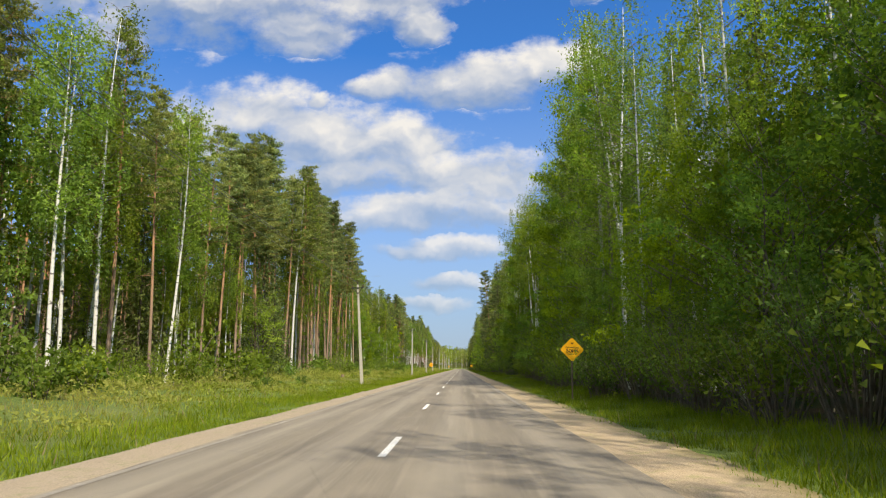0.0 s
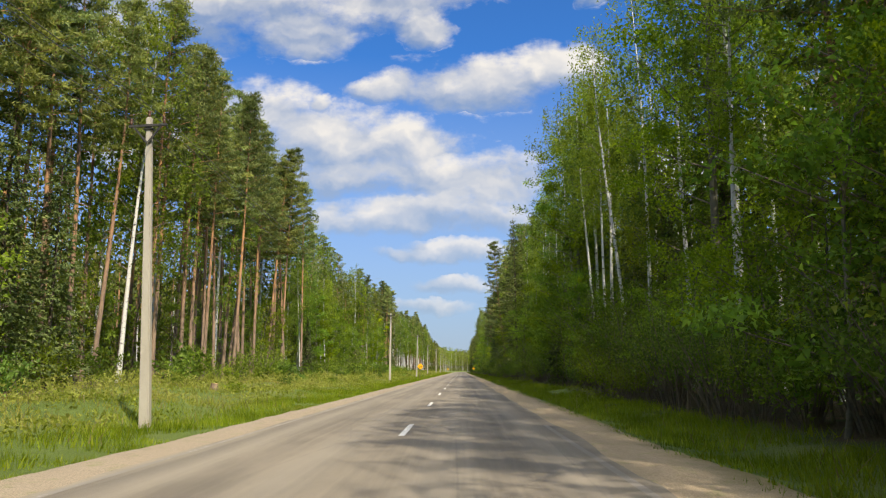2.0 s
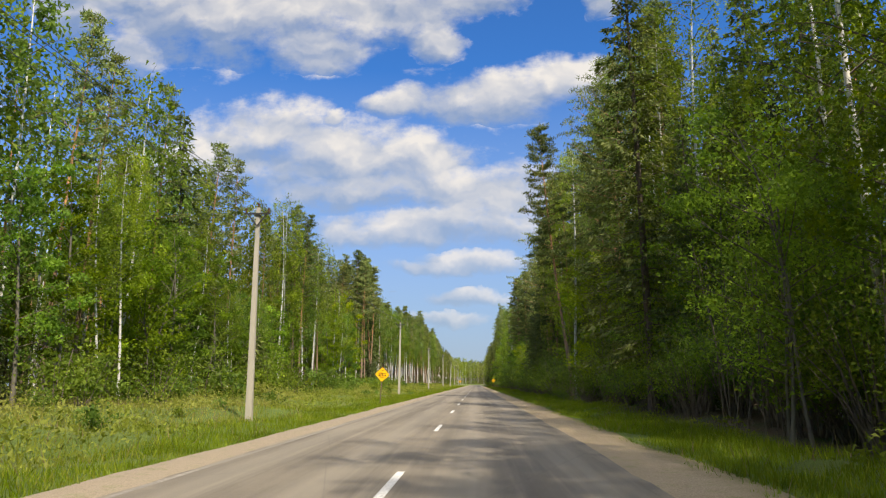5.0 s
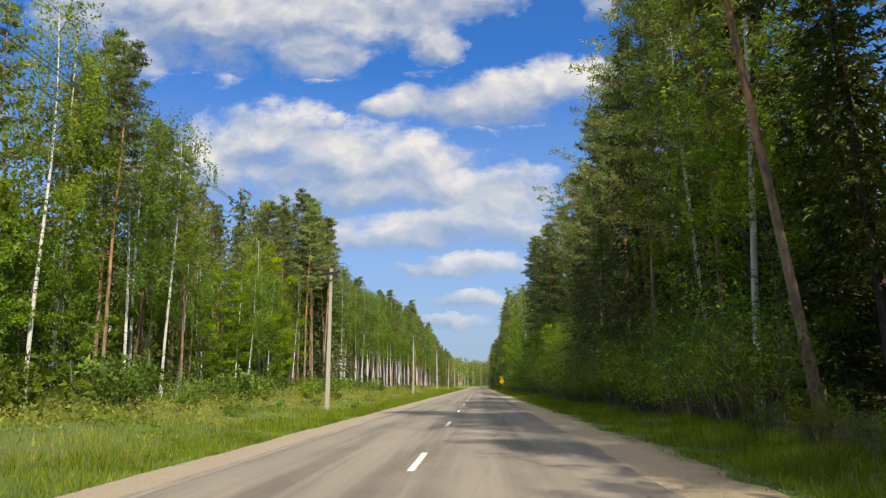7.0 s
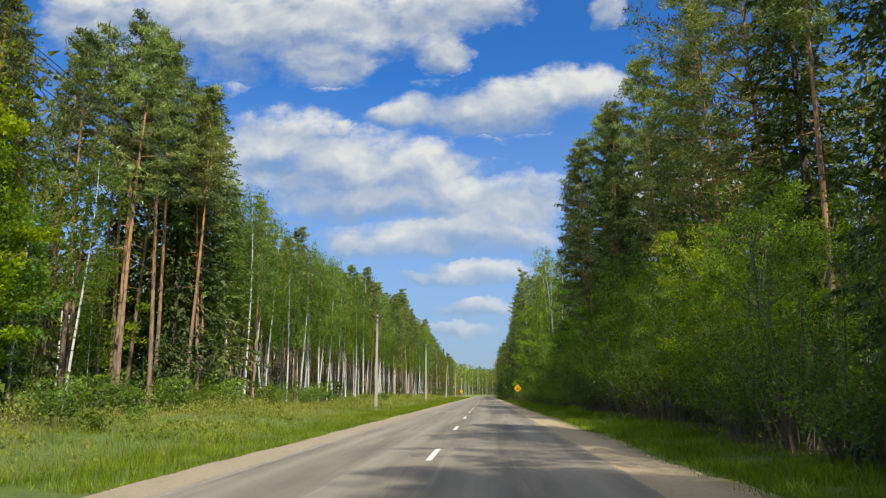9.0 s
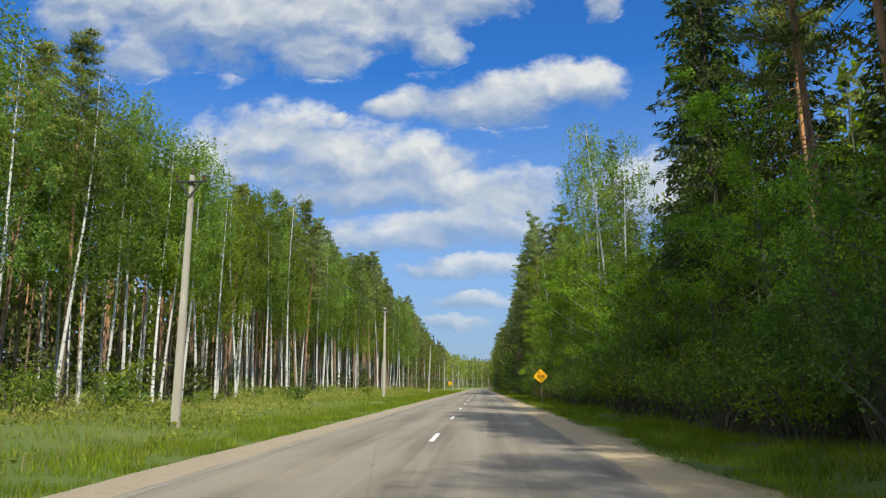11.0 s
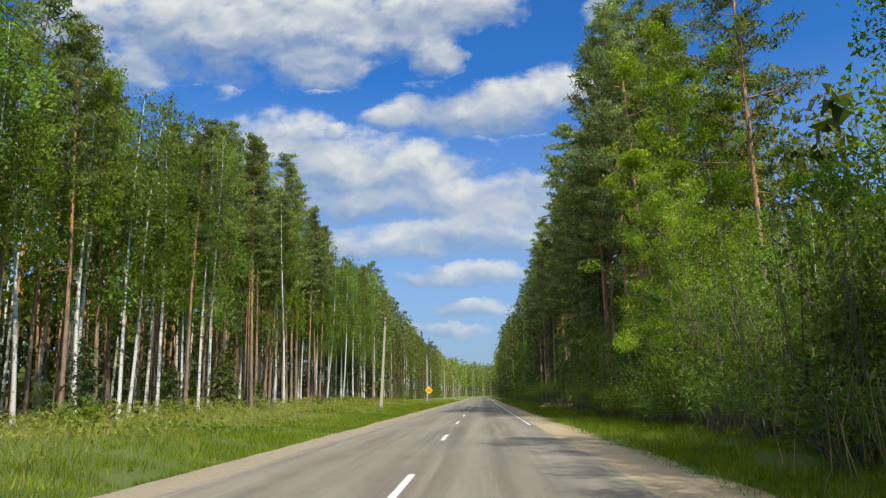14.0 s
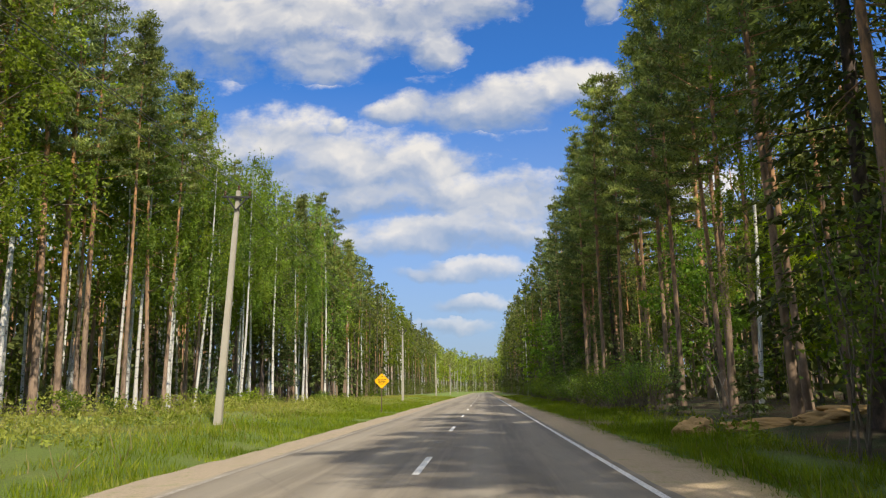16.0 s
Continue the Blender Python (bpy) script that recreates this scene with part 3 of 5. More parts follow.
def plant_thing(name, shapes, bark, leaf_mat, label, category, trunk_name="trunk", crown_name="crown"):
    """A tree or bush at the origin as an Empty with its trunk and its crown."""
    root = tagged(new(name), label, category)
    trunk = shapes[0]
    if len(shapes) > 2 and shapes[2].count:
        first = sum(len(t) for t in trunk.t)
        trunk.add(*shapes[2].moved(Matrix()))
        ob = part(trunk_name, trunk, bark, root, smooth=True)
        ob.data.materials.append(TWIG)
        slots = np.zeros(len(ob.data.polygons), dtype=np.int32)
        slots[first:] = 1
        ob.data.polygons.foreach_set("material_index", slots)
    else:
        part(trunk_name, trunk, bark, root, smooth=True)
    part(crown_name, shapes[1], leaf_mat, root)
    return root


def thicket_thing(name, label, seed, height, stems, count, leaf, bark=None):
    """A clump of thin straight saplings, bare below and leafy above."""
    rng = np.random.default_rng(seed)
    root = tagged(new(name), label, "thicket")
    crown, spots = Soup(), []
    for i in range(stems):
        h = height * rng.uniform(0.6, 1.0)
        foot = np.array([rng.uniform(-1.1, 1.1), rng.uniform(-1.1, 1.1), -0.1])
        tip = foot + np.array([rng.normal() * 0.10 * h, rng.normal() * 0.10 * h, h])
        mid = (foot + tip) / 2 + np.array([rng.normal() * 0.08, rng.normal() * 0.08, 0])
        part("stem", Soup().add(*tube([foot, mid, tip], np.array((0.024, 0.018, 0.006)) * (0.5 if bark else 1.0), 4, False)), bark or TWIG, root, smooth=True)
        for s in np.linspace(0.42, 1.0, 6):
            spots.append(foot + (tip - foot) * s)
    spots = np.array(spots)
    pick = rng.integers(0, len(spots), count)
    crown.add(*leaves(rng, spots[pick] + rng.normal(size=(count, 3)) * np.array([0.3, 0.3, 0.28]), leaf, leaf * 0.7, (0, 0, 0.1), 1.0))
    part("crown", crown, LEAF_BUSH, root)
    return root

# ---- ground, road ----
def bend(y):
    """Sideways shift of the road's axis: straight, then a slow curve far ahead."""
    return np.where(np.asarray(y, float) > 690, (np.asarray(y, float) - 690) ** 2 / 1100.0, 0.0)


def ground_z(x, y):
    """Height of the soil: a shallow dip beside the road, a bank up to the woods."""
    s = np.asarray(x, float) - bend(np.minimum(y, 950))
    y = np.asarray(y, float)
    z = np.interp(s, (-60, -24, -17, -12, -8, -5.2, -4.3, -3.6, 3.6, 4.9, 6.0, 8.5, 12, 60),
                  (0.9, 0.55, 0.42, 0.12, -0.18, -0.16, -0.06, -0.07, -0.07, -0.06, -0.16, 0.05, 0.25, 0.7))
    z = z + 0.27 * np.clip((y - 250) / 60, 0, 1) * np.interp(s, (-17, -11, -7.5, -5.0), (0.0, 1.0, 1.0, 0.0))
    rough = np.clip((np.abs(s) - 4.6) / 4.0, 0, 1)
    return z + rough * (0.10 * np.sin(x * 0.7 + y * 0.23) + 0.08 * np.sin(y * 0.41 - x * 0.37) + 0.09 * np.sin(y * 0.083))


def sheet(xs, ys, height, skirt=None):
    """A grid of triangles; xs is a function of y that gives one row."""
    rows = np.array([[(x, y, 0.0) for x in xs(y)] for y in ys])
    rows[:, :, 2] = height(rows[:, :, 0], rows[:, :, 1])
    n, m = rows.shape[:2]
    i, j = np.meshgrid(np.arange(n - 1), np.arange(m - 1), indexing="ij")
    a = i * m + j
    t = np.concatenate([np.stack([a, a + 1, a + m + 1], -1).reshape(-1, 3), np.stack([a, a + m + 1, a + m], -1).reshape(-1, 3)])
    return Soup().add(rows.reshape(-1, 3), t)


def ragged(y, seed, size):
    return size * noise.noise(Vector((y * 0.16, seed, 0.0))) + size * 0.45 * noise.noise(Vector((y * 0.9, seed + 9, 0.0)))


GROUND_X = (-3500, -900, -300, -120, -60, -40, -30, -26, -23, -20.5, -18.5, -17, -15.5, -14, -13, -12, -11, -10, -9, -8, -7.2, -6.4, -5.8,
            -5.2, -4.7, -4.3, -3.9, -3.6, 0, 3.6, 4.2, 4.6, 4.9, 5.3, 5.7, 6.1, 6.6, 7.2, 7.9, 8.6, 9.4, 10.5, 12, 14, 17, 22, 30, 45, 70, 130, 300, 900, 3500)
far_y = (-3000, -800, -250, -120, -60)
ground_y = [*far_y, *np.arange(-40, 470, 1.5), *np.arange(470, 960, 8), 1000, 1100, 1400, 2200, 4200]
ground = new("ground", sheet(lambda y: [x + float(bend(min(y, 950))) for x in GROUND_X], ground_y, ground_z).mesh("ground", SOIL, True))
tagged(ground, "grassy verges and mossy forest floor beside the road", "ground", kind="structure")

road_y = [-150, -80, *np.arange(-40, 480, 0.8), *np.arange(480, 960, 6)]


def road_row(y):
    c = float(bend(y))
    w0, w1 = 3.45 + ragged(y, 1.0, 0.16), 3.45 + ragged(y, 5.0, 0.18)
    return [c - w0 - 0.1, c - w0, c - 2.2, c, c + 2.2, c + w1, c + w1 + 0.1]


def road_z(x, y):
    s = np.abs(x - bend(y))
    z = 0.03 - 0.012 * s
    z[:, 0] = z[:, -1] = -0.2
    return z


road = new("road", sheet(road_row, road_y, road_z).mesh("road", ASPHALT))
tagged(road, "worn grey asphalt two-lane road with fine cracks", "road", kind="structure")


def flat_strip(x0, x1, y0, y1, z, step=3.0, wave=0.0, seed=0.0):
    ys = np.linspace(y0, y1, max(2, int((y1 - y0) / step) + 1))
    return sheet(lambda y: [float(bend(y)) + x0 + ragged(y, seed, wave), float(bend(y)) + x1 + ragged(y, seed + 3, wave)], ys,
                 lambda x, yy: 0.03 - 0.012 * np.abs(x - bend(yy)) + z)


for k in range(-3, 66):
    y0 = 10.64 + 12 * k
    part("centre_dash", flat_strip(-0.06, 0.06, y0, y0 + 3.0, 0.004, 0.25, 0.008, k * 2.0), PAINT, road)
part("edge_line", flat_strip(3.18, 3.29, 345, 470, 0.004, 0.5, 0.012, 3.0), PAINT, road)
part("edge_line", flat_strip(3.16, 3.27, 22, 62, 0.004, 0.5, 0.02, 4.0), FADED, road)
part("edge_line", flat_strip(-3.32, -3.21, -40, 470, 0.004, 0.5, 0.02, 6.0), FADED, road)

shoulder_y = [-150, -80, *np.arange(-40, 480, 0.6), *np.arange(480, 960, 6)]


def shoulder(inner, outer, seed, wave):
    def row(y):
        c, o = float(bend(y)), outer + ragged(y, seed, wave)
        if outer > 0:  # a track leaves the road here
            o += 2.0 * math.exp(-((y - 389.5) / 2.8) ** 2)
        return [c + inner, c + inner + (o - inner) * 0.35, c + inner + (o - inner) * 0.8, c + o, c + o + 0.25 * math.copysign(1, o)]

    def height(x, y):
        z = np.zeros_like(x)
        z[:, 0], z[:, 1], z[:, 2] = -0.035, -0.025, -0.03
        z[:, 3] = ground_z(x[:, 3], y[:, 3]) + 0.012
        z[:, 4] = ground_z(x[:, 4], y[:, 4]) - 0.05
        return z + 0.012 * np.sin(x * 5 + y * 2.1) * (np.arange(x.shape[1])[None, :] < 3)

    return sheet(row, shoulder_y, height)


for inner, outer, seed, wave, mat, text in ((-3.3, -4.70, 11.0, 0.30, GRAVEL, "grey gravel shoulder along the asphalt edge"),
                                            (3.3, 4.85, 21.0, 0.55, SANDY, "pale sandy gravel shoulder along the asphalt edge")):
    ob = new("gravel_shoulder", shoulder(inner, outer, seed, wave).mesh("gravel_shoulder", mat, True))
    tagged(ob, text, "shoulder", kind="structure")


# ---- utility poles, wires, signs ----
def box(bm, size, at, m=None):
    made = bmesh.ops.create_cube(bm, size=1.0)["verts"]
    bmesh.ops.scale(bm, vec=size, verts=made)
    bmesh.ops.translate(bm, vec=at, verts=made)
    if m:
        bmesh.ops.transform(bm, matrix=m, verts=made)
    return made


def build_pole():
    pole = tagged(new("utility_pole"), "grey weathered concrete utility pole with a steel crossarm on the verge", "utility pole", "poles along the road")
    bm = bmesh.new()
    shaft = box(bm, (0.30, 0.24, 9.7), (0, 0, 4.35))
    for v in shaft:
        if v.co.z > 5:
            v.co.x *= 0.56
            v.co.y *= 0.62
    bmesh.ops.bevel(bm, geom=list(bm.edges), offset=0.03, segments=2, affect="EDGES")
    part_bm("shaft", bm, CONCRETE, pole)
    bm = bmesh.new()
    box(bm, (1.15, 0.07, 0.07), (0, -0.12, 8.9))
    box(bm, (0.06, 0.03, 0.75), (0, 0, 0), pose(0.24, -0.13, 8.65, 0, 38, 0))
    box(bm, (0.06, 0.03, 0.75), (0, 0, 0), pose(-0.24, -0.13, 8.65, 0, -38, 0))
    box(bm, (0.24, 0.24, 0.05), (0, 0, 8.82))
    part_bm("crossarm", bm, DARK_STEEL, pole, "dark steel crossarm with braces")
    for x, z in ((-0.5, 8.93), (0.5, 8.93), (0.0, 9.19)):
        prof = np.array([(0, 0), (0, 0.05), (0, 0.1), (0, 0.13), (0, 0.16), (0, 0.2), (0, 0.23)])
        pts = np.stack([np.full(7, x), np.full(7, -0.12 if x else 0.0), z + prof[:, 1]], 1)
        part("insulator", Soup().add(*tube(pts, (0.02, 0.045, 0.05, 0.03, 0.055, 0.05, 0.015), 8)), CERAMIC, pole, "brown porcelain insulator", True)
    return pole


POLES = ((-8.9, 2, 0.0, 0.0), (-7.75, 64.6, 0.2, -3.0), (-8.45, 141, 0.4, 0.3), (-8.6, 201, 0.3, 1.0), (-9.5, 270.3, 0.2, 0.6),
         (-8.5, 317.4, -0.2, 0.35), (-9.0, 386.3, 0.0, 3.0), (-9.2, 451, 0.0, 0.3), (-9.2, 516, 0.3, 0.0), (-9.2, 582, 0.0, 0.5), (-9.2, 648, 0.2, 0.4))
pole = build_pole()
tops = []
for i, (x, y, lean, tilt) in enumerate(POLES):
    m = pose(x, y, float(ground_z(x, y)), lean, tilt, 0)
    if i == 0:
        pole.matrix_basis = m
    else:
        copy_thing(pole, m)
    tops.append([m @ Vector(p) for p in ((-0.5, -0.12, 9.14), (0.5, -0.12, 9.14), (0, 0, 9.4))])
for a, b in zip(tops[:8], tops[1:9]):
    for p, q in zip(a, b):
        s = np.linspace(0, 1, 15)[:, None]
        pts = np.array(p) + (np.array(q) - np.array(p)) * s
        pts[:, 2] -= 4 * 0.75 * (s * (1 - s))[:, 0]
        tagged(new("overhead_wire", Soup().add(*tube(pts, np.full(15, 0.011), 5)).mesh("overhead_wire", WIRE, True)),
               "thin dark overhead power wire slung between poles", "wire", "overhead wires")


def flat_text(body, size, z, y, parent):
    cu = bpy.data.curves.new("lettering", "FONT")
    cu.body, cu.size, cu.align_x, cu.align_y, cu.extrude, cu.offset = body, size, "CENTER", "CENTER", 0.002, 0.005 * size
    tmp = new("lettering", cu)
    bpy.context.view_layer.update()
    me = bpy.data.meshes.new_from_object(tmp.evaluated_get(bpy.context.evaluated_depsgraph_get()))
    bpy.data.objects.remove(tmp)
    bm = bmesh.new()
    bm.from_mesh(me)
    twin = bmesh.ops.duplicate(bm, geom=list(bm.faces))["geom"]
    bmesh.ops.translate(bm, vec=(0.045 * size, 0.0, 0.0008), verts=[v for v in twin if isinstance(v, bmesh.types.BMVert)])
    bm.to_mesh(me)
    bm.free()
    me.materials.clear()
    me.materials.append(BLACK)
    ob = new("lettering", me)
    ob.parent, ob.matrix_basis = parent, pose(0, y, z, 90, 0, 0)
    return ob


def build_sign():
    sign = tagged(new("warning_sign"), "yellow diamond warning sign with black lettering on a thin rusty post", "road sign", "yellow zone signs")
    part("post", Soup().add(*tube([(0, 0.03, z) for z in (-0.3, 0.2, 1.2, 2.3)], (0.032,) * 4, 8)), RUST, sign, "thin rusty steel post", True)
    bm = bmesh.new()
    box(bm, (0.73, 0.012, 0.73), (0, 0, 0))
    bmesh.ops.bevel(bm, geom=[e for e in bm.edges if abs((e.verts[0].co - e.verts[1].co).y) > 0.01], offset=0.04, segments=3, affect="EDGES")
    bmesh.ops.transform(bm, matrix=pose(0, -0.012, 2.05, 0, 45, 0), verts=bm.verts)
    plate = part_bm("plate", bm, YELLOW, sign, "bright yellow diamond plate with rounded corners")
    for s in (-1, 1):
        bm = bmesh.new()
        box(bm, (0.34, 0.02, 0.03), (0, 0.008, 2.05 + 0.22 * s))
        part_bm("clamp", bm, STEEL, sign)
    flat_text("ОХРАННАЯ", 0.100, 2.125, -0.0235, plate)
    flat_text("ЗОНА", 0.195, 1.985, -0.0235, plate)
    bm = bmesh.new()
    box(bm, (0.40, 0.002, 0.014), (0, -0.0205, 1.865))
    box(bm, (0.26, 0.002, 0.012), (0, -0.0205, 1.835))
    part_bm("small_print", bm, BLACK, plate, "thin illegible line of small print")
    bm = bmesh.new()
    bmesh.ops.create_uvsphere(bm, u_segments=10, v_segments=6, radius=0.5)
    bmesh.ops.transform(bm, matrix=pose(0.01, -0.0185, 2.32, 0, -12, 0) @ Matrix.Diagonal((0.13, 0.004, 0.055, 1)), verts=bm.verts)
    part_bm("emblem", bm, BLACK, plate, "small black emblem")
    return sign


SIGNS = ((5.83, 30.5, 1.5, 0.0), (-5.66, 161.4, 4.0, 2.0), (5.5, 296.5, -1.5, -3.0), (-5.7, 407.0, 1.0, 4.0))
sign = build_sign()
for i, (x, y, tilt, turn) in enumerate(SIGNS):
    m = pose(x, y, float(ground_z(x, y)) + (0.15 if i == 0 else 0.05), 0, tilt, turn)
    if i == 0:
        sign.matrix_basis = m
    else:
        copy_thing(sign, m)

# ---- the forest ----
rng = np.random.default_rng(42)


class Kind:
    """Some builds of one plant, set out again and again."""

    def __init__(self, name, label, category, bark, leaf_mat, shapes, heights, group):
        self.things = [s if isinstance(s, bpy.types.Object) else plant_thing(name, s, bark, leaf_mat, label, category) for s in shapes]
        for t in self.things:
            tagged(t, group=group)
        self.heights, self.used = heights, [False] * len(shapes)

    def plant(self, x, y, height=None, which=None, lean=(0.0, 0.0), sink=0.0):
        i = which
        if which is None:
            order = sorted(range(len(self.things)), key=lambda n: abs(self.heights[n] - (height or self.heights[n])))
            near = [n for n in order[:3] if height is None or 0.72 < height / self.heights[n] < 1.38] or order[:1]
            i = near[int(rng.integers(len(near)))]
        k = (height or self.heights[i]) / self.heights[i]
        base = pose(x, y, float(ground_z(x, y)) - sink, lean[0], lean[1], rng.uniform(0, 360))
        if not self.used[i]:
            self.used[i] = True
            self.things[i].matrix_basis = base @ Matrix.Scale(k, 4)
            return self.things[i]
        k /= self.things[i].scale[2]
        return copy_thing(self.things[i], base @ Matrix.Diagonal((k * rng.uniform(0.92, 1.1), k * rng.uniform(0.92, 1.1), k, 1)))


BIRCH_TEXT = "tall silver birch with white bark and drooping fresh green leaves"
PINE_TEXT = "tall scots pine with bare orange trunk and dark green crown"
SPRUCE_TEXT = "dark green spruce with drooping layered boughs down its trunk"
BROAD_TEXT = "young broadleaf tree with bright yellow-green spring foliage"
KINDS = {}


def add_kind(key, name, text, category, bark, mat, shapes, heights, group):
    KINDS[key] = Kind(name, text, category, bark, mat, shapes, heights, group)


# three finenesses: 0 across the verge, 1 and 2 in the rows behind; 3 stands close to the lane
for lod in range(4):
    r = (4, 3, 2, 4)[lod]
    low, wide, plain_lod, fine = (0.7, 1.05, 0, 0.5) if lod == 3 else (1.0, 1.0, lod, 0.0)
    add_kind(("B", lod), "birch_tree", BIRCH_TEXT, "birch tree", BARK_BIRCH, LEAF_BIRCH,
             [birch_shape(100 + lod * 10 + i, (23, 21, 24, 22)[i], (0.30, 0.38, 0.25, 0.42)[i] * low ** 2, (3.3, 2.9, 3.6, 2.7)[i] * wide, int((7200, 2600, 1000, 12500)[lod]), (0.18, 0.30, 0.46, 0.146)[lod],
                          (1.0, 0.8, 1.2, 0.7)[i], (0.0, 0.03, -0.02, 0.045)[i], plain_lod, fine) for i in range(r)], (23, 21, 24, 22), "birches of the forest edge")
    add_kind(("P", lod), "pine_tree", PINE_TEXT, "pine tree", BARK_PINE, NEEDLE_PINE,
             [pine_shape(200 + lod * 10 + i, (26, 25, 27, 24)[i], (0.52, 0.60, 0.46, 0.55)[i] * (0.75 if lod == 3 else 1), (2.9, 2.5, 3.2, 2.7)[i] * wide ** 2,
                         (215, 165, 135, 230)[lod], (38, 15, 7, 46)[lod], (0.275, 0.40, 0.58, 0.27)[lod], (0.0, 0.03, -0.015, 0.02)[i], plain_lod)
              for i in range(r)], (26, 25, 27, 24), "pines of the forest edge")
    add_kind(("S", lod), "spruce_tree", SPRUCE_TEXT, "spruce tree", BARK_SPRUCE, NEEDLE_SPRUCE,
             [spruce_shape(300 + lod * 10 + i, (22, 24, 20)[i % 3], (0.12, 0.2, 0.06)[i % 3], (3.0, 2.7, 3.2)[i % 3], (8500, 3600, 2000, 11500)[lod], (0.29, 0.42, 0.56, 0.235)[lod], plain_lod)
              for i in range(min(r, 3))], (22, 24, 20), "spruces of the forest edge")
    add_kind(("D", lod), "broadleaf_tree", BROAD_TEXT, "broadleaf tree", BARK_ASPEN, LEAF_BROAD,
             [broad_shape(400 + lod * 10 + i, (15, 11, 19, 8)[i], (0.16, 0.18, 0.2, 0.1)[i] * low, (2.9, 2.4, 3.4, 2.3)[i] * wide,
                          int((3000, 2300, 3900, 1700)[i] * (2.1, 0.5, 0.28, 5.2)[lod]), (0.18, 0.36, 0.48, 0.126)[lod], (1, 2, 1, 3)[i], plain_lod, fine) for i in range(r)], (15, 11, 19, 8), "broadleaf trees of the forest edge")

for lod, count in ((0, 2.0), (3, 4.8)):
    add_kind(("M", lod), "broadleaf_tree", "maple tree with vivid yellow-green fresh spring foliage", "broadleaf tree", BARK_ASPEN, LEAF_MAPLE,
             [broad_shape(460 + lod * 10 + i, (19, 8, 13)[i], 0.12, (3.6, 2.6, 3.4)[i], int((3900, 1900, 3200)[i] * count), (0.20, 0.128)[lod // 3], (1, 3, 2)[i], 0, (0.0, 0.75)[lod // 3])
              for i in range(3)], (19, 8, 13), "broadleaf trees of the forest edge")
add_kind(("O", 3), "pine_tree", "broad old scots pine with long boughs reaching over the verge", "pine tree", BARK_PINE, NEEDLE_PINE,
         [pine_shape(260 + i, (25, 24)[i], (0.30, 0.36)[i], (6.2, 5.4)[i], 360, 62, 0.24, 0.01) for i in range(2)], (25, 24), "pines of the forest edge")

add_kind(("T", 3), "birch_tree", "silver birch with a long bare white trunk under hanging bright leaves", "birch tree", BARK_BIRCH, LEAF_BIRCH,
         [birch_shape(170 + i, (23, 22)[i], (0.50, 0.44)[i], (3.0, 3.3)[i], 8200, 0.146, 1.2, (0.03, -0.04)[i], 0, 0.5) for i in range(2)], (23, 22), "birches of the forest edge")
add_kind(("U", 3), "understory_tree", "low many-stemmed understory tree with dense fresh green leaves", "broadleaf tree", BARK_ASPEN, LEAF_BROAD,
         [broad_shape(480 + i, (8, 6.5, 9.5)[i], 0.07, (2.7, 2.4, 2.9)[i], (8800, 7200, 10400)[i], 0.118, (3, 4, 3)[i], 0) for i in range(3)], (8, 6.5, 9.5),
         "understory trees of the forest edge")

add_kind(("U", 0), "understory_tree", "slender young broadleaf tree with light green leaves between the trunks", "broadleaf tree", BARK_ASPEN, LEAF_BIRCH,
         [broad_shape(490 + i, (8, 6, 10)[i], (0.12, 0.08, 0.2)[i], (1.9, 1.7, 2.1)[i], (2600, 2100, 3000)[i], 0.17, (2, 3, 1)[i], 0) for i in range(3)], (8, 6, 10),
         "understory trees of the forest edge")

# species along the road, from the near end on: far end of the stretch, kinds, heights
LEFT = ((54, "BBBBPB", 20, 24), (76, "PPPBP", 20.5, 23.5), (135, "PPPPPB", 24, 28), (168, "DBBBDS", 12, 16), (190, "DBD", 7, 10), (206, "BBPPD", 19, 23), (236, "DBBBD", 12, 15),
        (256, "PPPS", 23, 26), (318, "BBPB", 18, 21), (338, "BPPB", 20, 24), (370, "PBPB", 21, 24), (408, "PPPPPB", 23, 27), (440, "BBPS", 20, 25), (485, "PPBS", 23, 28))
RIGHT = ((34, "BBDBDB", 16.5, 19.5), (60, "BDBBDB", 21, 25), (97, "BBBDBP", 22, 25), (112, "BBDB", 22, 25), (134, "BDBSB", 20, 24), (150, "SSB", 20, 23), (212, "SPBPP", 21, 26),
         (236, "SPSP", 22, 25), (288, "PPDSP", 21, 25), (307, "BDBD", 19, 23), (322, "DDBD", 14, 17), (344, "DDDD", 4.5, 7), (353, "DDDD", 8, 10.5), (360, "SPPS", 25, 28),
         (366, "PDPD", 20, 25), (440, "PPPPSD", 23, 26.5))
taken = []


def free(x, y, gap):
    return all((x - a) ** 2 + (y - b) ** 2 > gap * gap for a, b in taken[-90:]) and all((x - a) ** 2 + (y - b) ** 2 > gap * gap for a, b in SINGLES_AT)


